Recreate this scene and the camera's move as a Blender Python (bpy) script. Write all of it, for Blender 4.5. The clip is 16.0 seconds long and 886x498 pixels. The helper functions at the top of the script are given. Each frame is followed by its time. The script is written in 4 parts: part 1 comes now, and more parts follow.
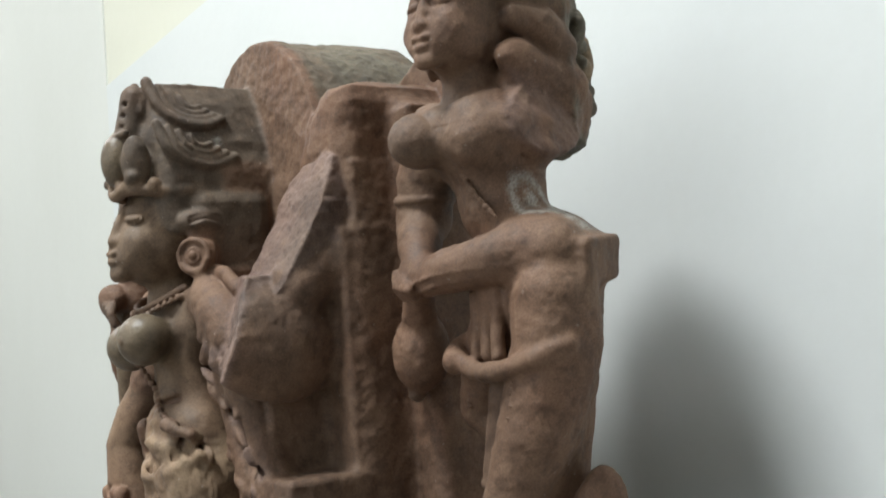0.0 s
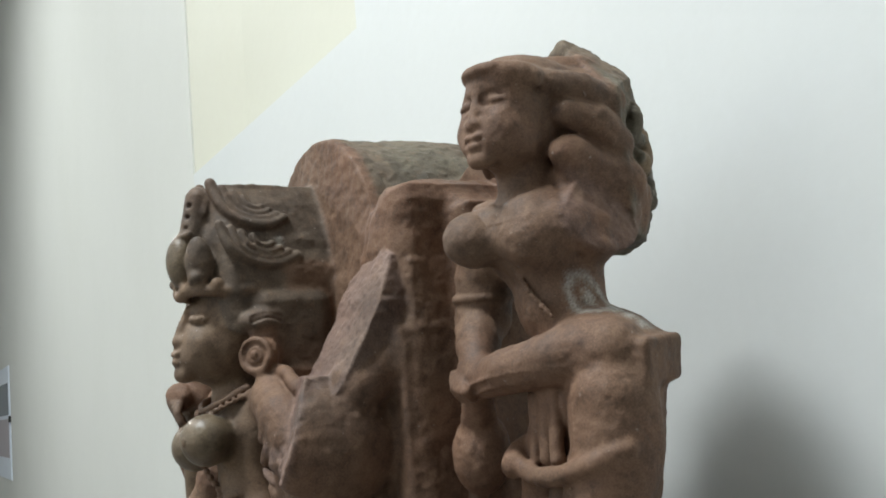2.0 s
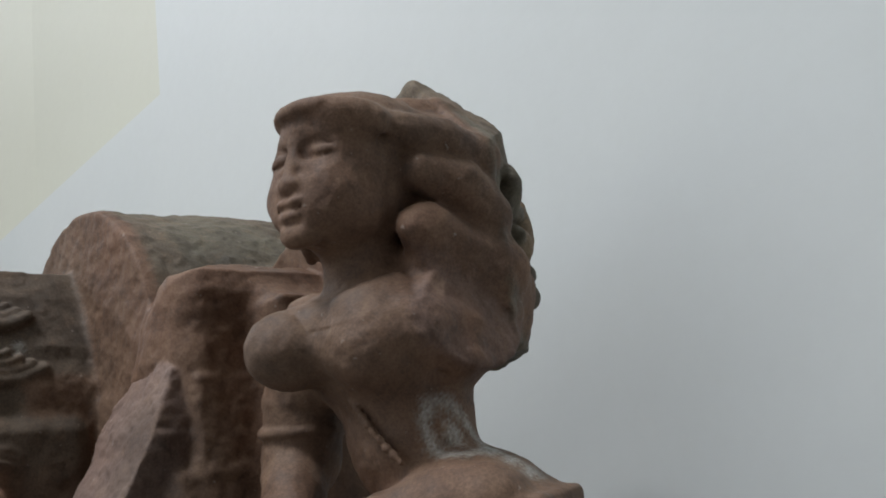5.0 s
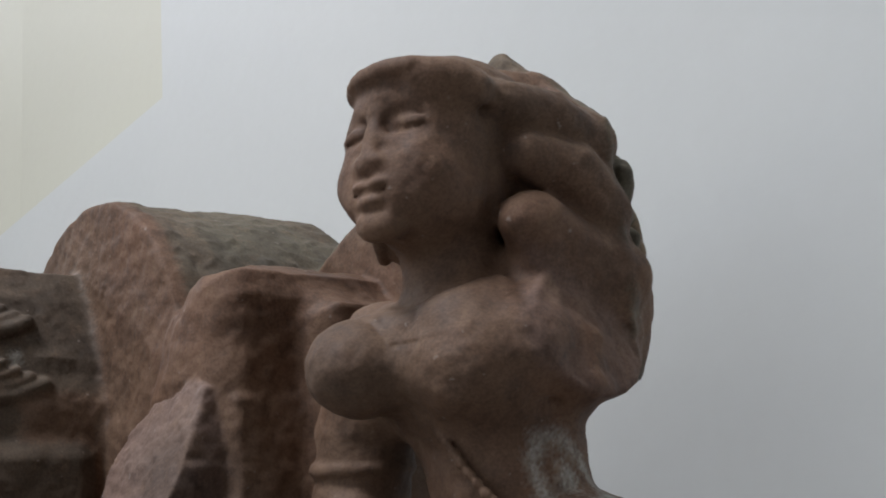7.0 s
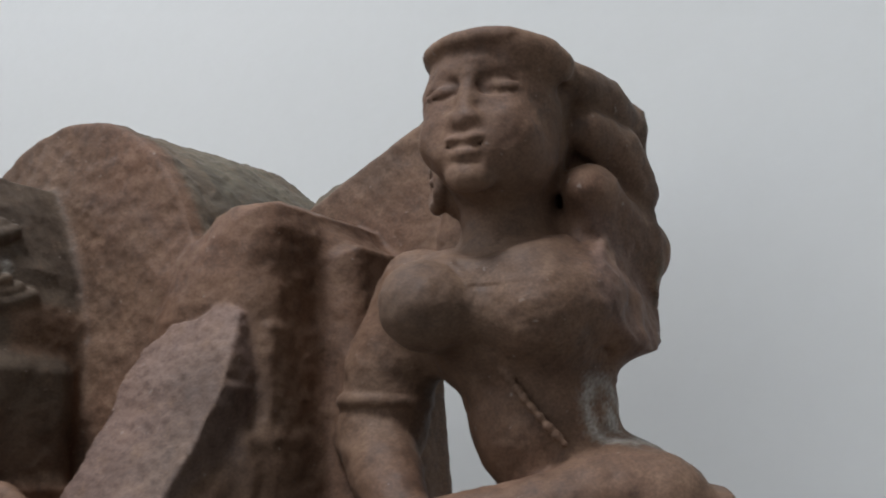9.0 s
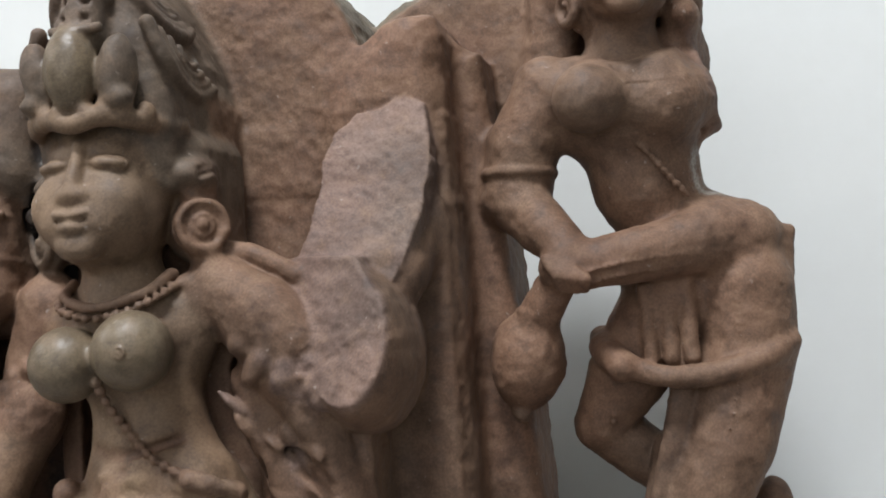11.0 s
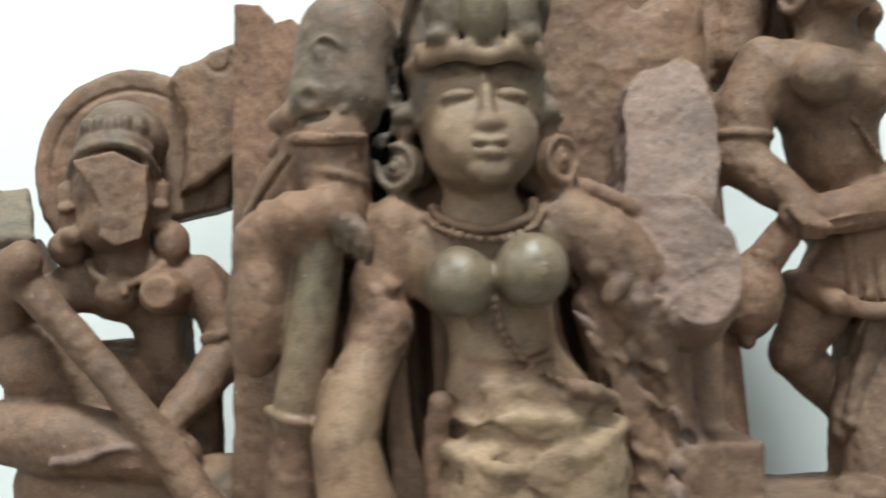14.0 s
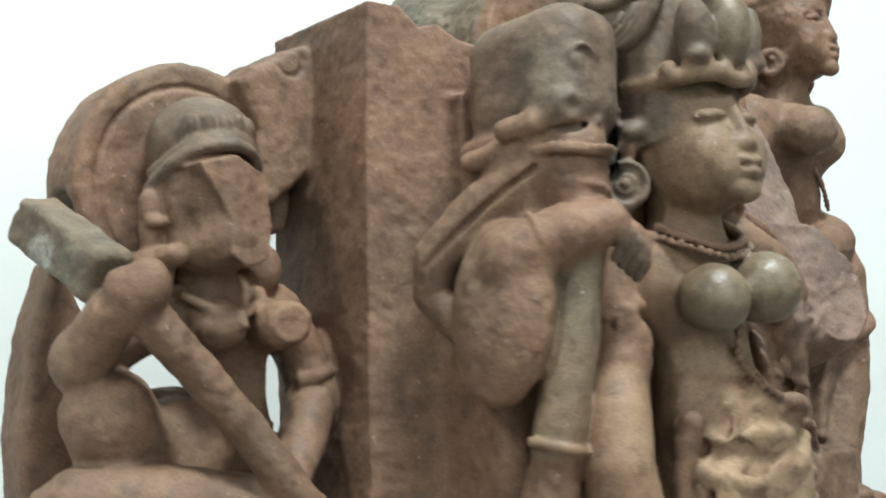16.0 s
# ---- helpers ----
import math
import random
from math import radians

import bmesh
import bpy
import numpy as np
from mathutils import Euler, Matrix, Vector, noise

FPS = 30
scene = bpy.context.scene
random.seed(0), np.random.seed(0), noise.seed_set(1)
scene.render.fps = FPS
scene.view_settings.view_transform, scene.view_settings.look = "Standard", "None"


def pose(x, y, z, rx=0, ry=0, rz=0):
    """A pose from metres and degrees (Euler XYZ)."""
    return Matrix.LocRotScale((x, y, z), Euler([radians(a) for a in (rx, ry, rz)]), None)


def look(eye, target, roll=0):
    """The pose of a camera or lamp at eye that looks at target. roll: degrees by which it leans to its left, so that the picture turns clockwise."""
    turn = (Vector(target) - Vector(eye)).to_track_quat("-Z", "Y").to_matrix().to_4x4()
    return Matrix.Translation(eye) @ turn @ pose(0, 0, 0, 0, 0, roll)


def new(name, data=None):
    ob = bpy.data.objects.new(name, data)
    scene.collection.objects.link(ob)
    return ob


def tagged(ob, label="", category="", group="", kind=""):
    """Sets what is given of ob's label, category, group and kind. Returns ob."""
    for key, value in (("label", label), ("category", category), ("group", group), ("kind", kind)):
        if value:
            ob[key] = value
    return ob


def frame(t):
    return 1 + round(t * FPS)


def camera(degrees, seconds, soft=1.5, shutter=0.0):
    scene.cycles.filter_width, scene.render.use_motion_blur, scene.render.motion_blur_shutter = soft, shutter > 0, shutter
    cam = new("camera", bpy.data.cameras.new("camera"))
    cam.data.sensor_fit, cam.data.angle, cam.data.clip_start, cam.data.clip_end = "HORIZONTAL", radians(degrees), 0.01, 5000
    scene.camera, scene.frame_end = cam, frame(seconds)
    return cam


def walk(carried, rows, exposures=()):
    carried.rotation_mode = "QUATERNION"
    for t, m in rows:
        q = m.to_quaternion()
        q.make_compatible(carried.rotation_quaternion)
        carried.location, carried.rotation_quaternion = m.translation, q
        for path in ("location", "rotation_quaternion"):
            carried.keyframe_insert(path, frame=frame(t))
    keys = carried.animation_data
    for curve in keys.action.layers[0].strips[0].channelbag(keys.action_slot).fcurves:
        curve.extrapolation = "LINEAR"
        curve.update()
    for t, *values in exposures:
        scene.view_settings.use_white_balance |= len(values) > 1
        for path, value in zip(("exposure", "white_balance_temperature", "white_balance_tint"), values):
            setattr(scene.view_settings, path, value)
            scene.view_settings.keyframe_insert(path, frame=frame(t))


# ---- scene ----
# camera and walk
cam = camera(41.9, 16.0, soft=1.8, shutter=0.3)
PATH = [
    (0, (0.028, 0.028, 1.316), (-1.595, 1.192, 1.422), -4.1),
    (0.5, (0.037, 0.03, 1.33), (-1.585, 1.187, 1.507), -4.4),
    (1, (0.044, 0.046, 1.333), (-1.6, 1.16, 1.568), -4.6),
    (1.5, (0.042, 0.049, 1.332), (-1.623, 1.129, 1.58), -4.6),
    (2, (0.035, 0.054, 1.332), (-1.66, 1.086, 1.577), -4.6),
    (2.5, (0.032, 0.054, 1.332), (-1.668, 1.081, 1.568), -4.7),
    (3, (-0.019, 0.08, 1.344), (-1.659, 1.202, 1.571), -4.9),
    (3.5, (-0.087, 0.095, 1.35), (-1.673, 1.277, 1.64), -5.4),
    (4, (-0.111, 0.125, 1.365), (-1.656, 1.351, 1.698), -5.9),
    (6.5, (-0.229, 0.21, 1.368), (-1.693, 1.502, 1.801), -4.6),
    (7, (-0.26, 0.205, 1.376), (-1.713, 1.507, 1.817), -4.1),
    (7.5, (-0.303, 0.198, 1.376), (-1.677, 1.581, 1.821), -2.9),
    (8, (-0.335, 0.19, 1.376), (-1.597, 1.677, 1.82), -0.7),
    (8.2, (-0.349, 0.177, 1.367), (-1.525, 1.727, 1.83), -0.2),
    (10.3, (-0.335, -0.1, 1.341), (-1.29, 1.644, 1.557), -1.6),
    (10.5, (-0.436, -0.122, 1.327), (-1.151, 1.736, 1.515), -2.9),
    (11, (-0.552, -0.165, 1.324), (-0.983, 1.786, 1.415), -3.8),
    (11.5, (-0.526, -0.211, 1.314), (-1.045, 1.719, 1.383), -2.1),
    (12, (-0.595, -0.247, 1.305), (-1.018, 1.707, 1.338), -1.5),
    (12.5, (-0.772, -0.276, 1.32), (-0.88, 1.72, 1.381), -2.6),
    (13, (-0.85, -0.28, 1.328), (-0.751, 1.716, 1.401), -3.6),
    (13.5, (-0.817, -0.29, 1.325), (-0.759, 1.708, 1.384), -2.2),
    (14, (-0.941, -0.249, 1.311), (-0.713, 1.737, 1.349), -1.9),
    (14.5, (-1.163, -0.182, 1.31), (-0.604, 1.739, 1.31), -3.9),
    (15, (-1.198, -0.187, 1.317), (-0.494, 1.685, 1.294), -3.2),
    (15.5, (-1.212, -0.179, 1.314), (-0.393, 1.646, 1.311), -1.3),
    (16, (-1.354, -0.042, 1.297), (-0.132, 1.535, 1.432), -2.9),
]
EXPOSURE = [(0, -0.3, 6350, 6), (1.5, -0.46, 6350, 6), (3, -0.66, 6200, 5), (4, -0.95, 6150, 6), (6.5, -1.2, 6250, 13), (8, -1.15, 6250, 13), (10.3, -0.78, 6250, 13), (11, -0.4, 6350, 11), (12, -0.3, 6300, 3), (13, -0.14, 6250, 1), (16, 0.06, 6200, -1)]
walk(cam, [(t, look(eye, target, roll)) for t, eye, target, roll in PATH], EXPOSURE)

# world and lights
world = bpy.data.worlds.new("sky")
scene.world = world
world.use_nodes = True
wn = world.node_tree
sky = wn.nodes.new("ShaderNodeTexSky")
sky.sky_type, sky.sun_disc, sky.sun_elevation, sky.sun_rotation = "NISHITA", False, radians(45), radians(200)
wn.links.new(sky.outputs[0], wn.nodes["Background"].inputs[0])
wn.nodes["Background"].inputs[1].default_value = 0.1


def area_light(name, eye, target, wide, high, watts, colour):
    lamp = bpy.data.lights.new(name, "AREA")
    lamp.shape, lamp.size, lamp.size_y, lamp.energy, lamp.color = "RECTANGLE", wide, high, watts, colour
    ob = new(name, lamp)
    ob.matrix_world = look(eye, target)
    return ob


# added fill from the south, no such window is known
area_light("added_fill_south", (-1.05, -1.82, 2.2), (-0.9, 0.5, 1.25), 2.6, 1.7, 20, (1.0, 0.985, 0.96))
area_light("overhead_light", (-0.85, -0.85, 4.24), (-0.85, -0.849, 0.0), 0.85, 0.5, 222, (0.97, 0.985, 1.0))
# second lamp added only to brighten the west end of the wall
area_light("overhead_light", (-5.0, -0.9, 4.24), (-5.0, -0.899, 0.0), 1.1, 0.5, 185, (0.97, 0.985, 1.0))


# materials
def shader(name):
    mat = bpy.data.materials.new(name)
    mat.use_nodes = True
    nt = mat.node_tree
    return mat, nt, nt.nodes["Principled BSDF"]


def tex(nt, scale, detail=6.0, rough=0.6):
    co = nt.nodes.new("ShaderNodeTexCoord")
    n = nt.nodes.new("ShaderNodeTexNoise")
    n.inputs["Scale"].default_value, n.inputs["Detail"].default_value, n.inputs["Roughness"].default_value = scale, detail, rough
    nt.links.new(co.outputs["Object"], n.inputs["Vector"])
    return n


def spread(nt, source, low, high, a, b):
    r = nt.nodes.new("ShaderNodeMapRange")
    for key, v in (("From Min", low), ("From Max", high), ("To Min", a), ("To Max", b)):
        r.inputs[key].default_value = v
    nt.links.new(source, r.inputs["Value"])
    return r.outputs[0]


def mixed(nt, kind, factor, a, b):
    m = nt.nodes.new("ShaderNodeMix")
    m.data_type, m.blend_type = "RGBA", kind
    for socket, v in ((m.inputs[0], factor), (m.inputs[6], a), (m.inputs[7], b)):
        if isinstance(v, bpy.types.NodeSocket):
            nt.links.new(v, socket)
        else:
            socket.default_value = v
    return m.outputs[2]


def bumped(nt, bsdf, parts):
    last = None
    for source, strength, distance in parts:
        b = nt.nodes.new("ShaderNodeBump")
        b.inputs["Strength"].default_value, b.inputs["Distance"].default_value = strength, distance
        nt.links.new(source, b.inputs["Height"])
        if last:
            nt.links.new(last, b.inputs["Normal"])
        last = b.outputs[0]
    nt.links.new(last, bsdf.inputs["Normal"])


def plaster(name, colour, stain, scale=1.3):
    mat, nt, bsdf = shader(name)
    big, small = tex(nt, scale, 4), tex(nt, 60, 5)
    col = mixed(nt, "MIX", spread(nt, big.outputs[0], 0.42, 0.7, 0.0, 0.55), (*colour, 1), (*stain, 1))
    col = mixed(nt, "MULTIPLY", spread(nt, small.outputs[0], 0.3, 0.7, 0.0, 0.12), col, (0.86, 0.85, 0.82, 1))
    nt.links.new(col, bsdf.inputs["Base Color"])
    bsdf.inputs["Roughness"].default_value = 0.55
    # roller marks run level
    co, mp, wave = nt.nodes.new("ShaderNodeTexCoord"), nt.nodes.new("ShaderNodeMapping"), nt.nodes.new("ShaderNodeTexNoise")
    mp.inputs["Scale"].default_value = (2.0, 2.0, 90.0)
    wave.inputs["Scale"].default_value = 2.0
    nt.links.new(co.outputs["Object"], mp.inputs[0])
    nt.links.new(mp.outputs[0], wave.inputs["Vector"])
    bumped(nt, bsdf, [(tex(nt, 9, 4).outputs[0], 0.12, 0.01), (wave.outputs[0], 0.025, 0.002), (small.outputs[0], 0.08, 0.001)])
    return mat


def sandstone():
    mat, nt, bsdf = shader("red_sandstone")
    tone = nt.nodes.new("ShaderNodeVertexColor")
    tone.layer_name = "tone"
    blotch, mid, grain, pits = tex(nt, 22, 5), tex(nt, 95, 6, 0.65), tex(nt, 700, 4, 0.7), tex(nt, 260, 3, 0.5)
    hue = tex(nt, 9, 3, 0.5)
    col = mixed(nt, "MIX", spread(nt, hue.outputs[0], 0.50, 0.68, 0.0, 0.30), tone.outputs[0], (0.225, 0.108, 0.064, 1))
    col = mixed(nt, "MIX", spread(nt, hue.outputs[0], 0.50, 0.33, 0.0, 0.35), col, (0.125, 0.100, 0.074, 1))
    col = mixed(nt, "MULTIPLY", spread(nt, blotch.outputs[0], 0.36, 0.60, 0.9, 0.0), col, (0.62, 0.60, 0.60, 1))
    col = mixed(nt, "MIX", spread(nt, mid.outputs[0], 0.54, 0.74, 0.0, 0.34), col, (0.30, 0.200, 0.130, 1))
    col = mixed(nt, "MULTIPLY", spread(nt, mid.outputs[0], 0.49, 0.34, 0.0, 0.6), col, (0.44, 0.41, 0.40, 1))
    col = mixed(nt, "MULTIPLY", spread(nt, grain.outputs[0], 0.38, 0.60, 0.55, 0.0), col, (0.52, 0.50, 0.49, 1))
    col = mixed(nt, "MIX", spread(nt, pits.outputs[0], 0.70, 0.76, 0.0, 0.4), col, (0.36, 0.31, 0.27, 1))
    nt.links.new(col, bsdf.inputs["Base Color"])
    gloss = nt.nodes.new("ShaderNodeMath")
    gloss.operation = "SUBTRACT"
    nt.links.new(spread(nt, mid.outputs[0], 0.3, 0.7, 0.62, 0.86), gloss.inputs[0])
    nt.links.new(tone.outputs[1], gloss.inputs[1])
    nt.links.new(gloss.outputs[0], bsdf.inputs["Roughness"])
    bsdf.inputs["Specular IOR Level"].default_value = 0.36
    bumped(nt, bsdf, [(blotch.outputs[0], 0.24, 0.004), (mid.outputs[0], 0.22, 0.0020), (pits.outputs[0], 0.35, 0.0010), (grain.outputs[0], 0.14, 0.0004)])
    return mat


WALL = plaster("white_wall_paint", (0.60, 0.615, 0.60), (0.555, 0.58, 0.57))
WARM = plaster("warm_white_wall_paint", (0.60, 0.605, 0.565), (0.56, 0.565, 0.52))
CREAM = plaster("cream_wall_paint", (0.59, 0.585, 0.495), (0.56, 0.55, 0.45))
FLOOR = plaster("polished_floor", (0.20, 0.19, 0.18), (0.15, 0.14, 0.14), 4.0)
# darker grey for the unseen walls, set to cut their bounce
DIM = plaster("unseen_wall_grey", (0.50, 0.49, 0.47), (0.44, 0.43, 0.41))
STONE = sandstone()


def part(name, bm, material, parent=None, label=""):
    me = bpy.data.meshes.new(name)
    bm.to_mesh(me)
    bm.free()
    me.materials.append(material)
    ob = new(name, me)
    if parent:
        ob.parent = parent
    if label:
        tagged(ob, label)
    return ob


def block(bm, low, high):
    vs = [bm.verts.new((x, y, z)) for x in (low[0], high[0]) for y in (low[1], high[1]) for z in (low[2], high[2])]
    for q in ((0, 1, 3, 2), (4, 6, 7, 5), (0, 4, 5, 1), (2, 3, 7, 6), (0, 2, 6, 4), (1, 5, 7, 3)):
        bm.faces.new([vs[i] for i in q])
    bmesh.ops.recalc_face_normals(bm, faces=bm.faces)


def blocks(name, material, boxes, m=None, kind="structure", label="", category=""):
    bm = bmesh.new()
    for low, high in boxes:
        block(bm, low, high)
    if m:
        bm.transform(m)
    return tagged(part(name, bm, material), label, category, kind=kind)


# the wall behind the carving stands six degrees askew to it; its own axes: s along the wall, w into it, z up
WALL_AT = Matrix.Translation((-0.53, 0.735, 0)) @ Matrix.Rotation(radians(174), 4, "Z") @ Matrix.Diagonal((1, -1, 1, 1))
NICHE = (0.965, 1.93, 1.876, 2.75)
a, b, c, d = NICHE
blocks("wall_north", WALL, [((-5.4, 0, 0), (a - 0.055, 0.3, 4.3)), ((a - 0.055, 0, 0), (b + 0.055, 0.3, c)), ((a - 0.055, 0, d), (b + 0.055, 0.3, 4.3))], WALL_AT, label="white painted plaster wall with a shallow niche", category="wall")
blocks("wall_north_2", WARM, [((b + 0.055, 0, 0), (9.8, 0.3, 4.3))], WALL_AT, label="warm white painted plaster wall beside the niche", category="wall")


def niche():
    """A shallow recess with splayed sides."""
    bm = bmesh.new()
    rows = [(a - 0.055, 0.004), (a, 0.035), (b - 0.30, 0.035), (b + 0.055, 0.004), (b + 0.055, 0.2), (a - 0.055, 0.2)]
    low, high = [bm.verts.new((s, w, c + 0.0)) for s, w in rows], [bm.verts.new((s, w, d)) for s, w in rows]
    for n in range(6):
        bm.faces.new((low[n], low[(n + 1) % 6], high[(n + 1) % 6], high[n]))
    bm.faces.new(low[::-1])
    bm.faces.new(high)
    bmesh.ops.recalc_face_normals(bm, faces=bm.faces)
    bm.transform(WALL_AT)
    return tagged(part("niche_lining", bm, CREAM), "cream painted shallow recess in the white wall", "niche", kind="structure")


niche()
blocks("floor", FLOOR, [((-10.0, -2.3, -0.1), (5.0, 2.2, 0))], label="dark grey stone floor", category="floor")
blocks("ceiling", WALL, [((-10.1, -2.4, 4.3), (5.1, 2.3, 4.45))], label="white painted ceiling", category="ceiling")
# made-up wall out of view, its opening lets in the added fill
blocks("wall_south", DIM, [((-9.8, -2.1, 0), (-2.95, -1.85, 4.3)), ((0.85, -2.1, 0), (4.9, -1.85, 4.3)), ((-2.95, -2.1, 0), (0.85, -1.85, 1.2)), ((-2.95, -2.1, 3.2), (0.85, -1.85, 4.3))], label="unseen grey wall with an added opening for the fill light", category="wall")
blocks("wall_west", WALL, [((-9.9, -2.1, 0), (-9.65, 2.1, 4.3))], label="plain white painted wall", category="wall")
# made-up wall out of view, keeps bounce off the carving's east sides low
blocks("wall_east", DIM, [((4.6, -2.1, 0), (4.85, 1.3, 4.3))], label="unseen plain grey wall added to limit bounce", category="wall")


# ---- the carving: one block of stone, modelled as a solid and then skinned ----
STEP = 0.00115
LOW, HIGH = np.array([-1.195, 0.305, 1.055]), np.array([-0.475, 0.66, 1.585])
SIZE = np.ceil((HIGH - LOW) / STEP).astype(int) + 1
field = np.full(SIZE, 0.03, np.float32)
kind = np.zeros(SIZE, np.uint8)
AX = [(LOW[n] + STEP * np.arange(SIZE[n])).astype(np.float32) for n in range(3)]
RED, OLIVE, BREAK, CRUST, GREY, HOLLOW_SHADE, TAN, PAINT, LICHEN = range(9)


BEND = [np.zeros(3), np.ones(3), np.zeros(3)]


def proportion(about=(0, 0, 0), scale=(1, 1, 1), shift=(0, 0, 0)):
    """Slims and moves whatever is modelled next: scaled about a point, then shifted."""
    BEND[:] = [np.array(v, float) for v in (about, scale, shift)]


def window(low, high, pad):
    about, scale, shift = BEND
    low, high = about + (np.array(low) - about) * scale + shift, about + (np.array(high) - about) * scale + shift
    lo = np.clip(np.floor((low - pad - LOW) / STEP).astype(int), 0, SIZE)
    hi = np.clip(np.ceil((high + pad - LOW) / STEP).astype(int) + 1, 0, SIZE)
    return tuple(slice(a, b) for a, b in zip(lo, hi))


def axes(w):
    about, scale, shift = BEND
    x, y, z = [((AX[n][w[n]] - shift[n] - about[n]) / scale[n] + about[n]).astype(np.float32) for n in range(3)]
    return x[:, None, None], y[None, :, None], z[None, None, :]


def join(w, d, k, tone):
    old = field[w]
    if old.size == 0:
        return
    if tone is not None:
        kind[w][d < old - 0.0004] = tone
    if k > 0:
        h = np.maximum(k - np.abs(old - d), 0) / k
        field[w] = np.minimum(old, d) - h * h * k * 0.25
    else:
        field[w] = np.minimum(old, d)


def carve(w, d, k, tone):
    old = field[w]
    if old.size == 0:
        return
    if tone is not None:
        kind[w][-d > old - 0.0012] = tone
    h = np.maximum(k - np.abs(old + d), 0) / k if k > 0 else 0
    field[w] = np.maximum(old, -d) + h * h * k * 0.25


def lay(w, d, k, tone, cut):
    (carve if cut else join)(w, d.astype(np.float32), k, tone)


def ell(c, r, turn=(0, 0, 0), k=0.006, tone=RED, cut=False, planes=()):
    """An ellipsoid; planes: points and normals of the breaks that cut it."""
    c, r, m = np.array(c), np.array(r), np.array(Euler([radians(v) for v in turn]).to_matrix())
    reach = np.sqrt(((m * r) ** 2).sum(1))
    w = window(c - reach, c + reach, k + 0.004)
    p = [a - v for a, v in zip(axes(w), c)]
    q = [m[0][n] * p[0] + m[1][n] * p[1] + m[2][n] * p[2] for n in range(3)]
    k0 = np.sqrt(sum((q[n] / r[n]) ** 2 for n in range(3)))
    k1 = np.sqrt(sum((q[n] / r[n] ** 2) ** 2 for n in range(3)))
    d = k0 * (k0 - 1) / np.maximum(k1, 1e-6)
    off = None
    for p, n in planes:
        n = np.array(n) / np.linalg.norm(n)
        x, y, z = axes(w)
        off = (x - p[0]) * n[0] + (y - p[1]) * n[1] + (z - p[2]) * n[2]
        d = np.maximum(d, off)
    lay(w, d, k, tone, cut)
    if off is not None:
        kind[w][np.abs(off) < 0.0025] = BREAK


def limb(*stops, k=0.006, tone=RED, cut=False, flat=(1, 1, 1)):
    """A chain of tapered round segments through (x, y, z, radius)."""
    s = np.array(stops, float)
    f = np.array(flat, float)
    r = s[:, 3].max()
    w = window(s[:, :3].min(0) - r, s[:, :3].max(0) + r, k + 0.004)
    ax = axes(w)
    best = None
    for a, b in zip(s, s[1:]):
        d, p = b[:3] - a[:3], [x - v for x, v in zip(ax, a[:3])]
        h = np.clip((p[0] * d[0] + p[1] * d[1] + p[2] * d[2]) / max(d @ d, 1e-9), 0, 1)
        e = np.sqrt(sum(((p[n] - h * d[n]) * f[n]) ** 2 for n in range(3))) - (a[3] + h * (b[3] - a[3]))
        best = e if best is None else np.minimum(best, e)
    lay(w, best, k, tone, cut)


def slab(c, half, turn=(0, 0, 0), edge=0.003, k=0.004, tone=RED, cut=False):
    """A block with rounded edges."""
    c, half, m = np.array(c), np.array(half), np.array(Euler([radians(v) for v in turn]).to_matrix())
    reach = (np.abs(m) * half).sum(1)
    w = window(c - reach, c + reach, k + 0.004)
    p = [a - v for a, v in zip(axes(w), c)]
    q = [np.abs(m[0][n] * p[0] + m[1][n] * p[1] + m[2][n] * p[2]) - half[n] + edge for n in range(3)]
    out = np.sqrt(sum(np.maximum(v, 0) ** 2 for v in q))
    lay(w, out + np.minimum(np.maximum(np.maximum(q[0], q[1]), q[2]), 0) - edge, k, tone, cut)


def plate(outline, y0, y1, edge=0.003, k=0.004, tone=RED, cut=False, planes=()):
    """An outline in x and z, drawn out from y0 to y1; planes: points and normals of the breaks that cut it."""
    o = np.array(outline, float)
    w = window((o[:, 0].min(), y0, o[:, 1].min()), (o[:, 0].max(), y1, o[:, 1].max()), k + 0.004)
    x, y, z = axes(w)
    px, pz = x[:, 0, :], z[0]
    dist, inside = np.full(np.broadcast(px, pz).shape, 9.0), np.zeros(np.broadcast(px, pz).shape, bool)
    for (ax_, az_), (bx, bz) in zip(o, np.roll(o, -1, 0)):
        dx, dz = bx - ax_, bz - az_
        h = np.clip(((px - ax_) * dx + (pz - az_) * dz) / (dx * dx + dz * dz + 1e-12), 0, 1)
        dist = np.minimum(dist, np.hypot(px - ax_ - h * dx, pz - az_ - h * dz))
        inside ^= ((az_ > pz) != (bz > pz)) & (px < ax_ + (pz - az_) * dx / (dz if dz else 1e-9))
    flat = np.where(inside, -dist, dist)[:, None, :] + edge
    deep = np.abs(y - (y0 + y1) / 2) - (y1 - y0) / 2 + edge
    d = np.sqrt(np.maximum(flat, 0) ** 2 + np.maximum(deep, 0) ** 2) + np.minimum(np.maximum(flat, deep), 0) - edge
    for p, n in planes:
        n = np.array(n) / np.linalg.norm(n)
        d = np.maximum(d, (x - p[0]) * n[0] + (y - p[1]) * n[1] + (z - p[2]) * n[2])
    lay(w, d, k, tone, cut)


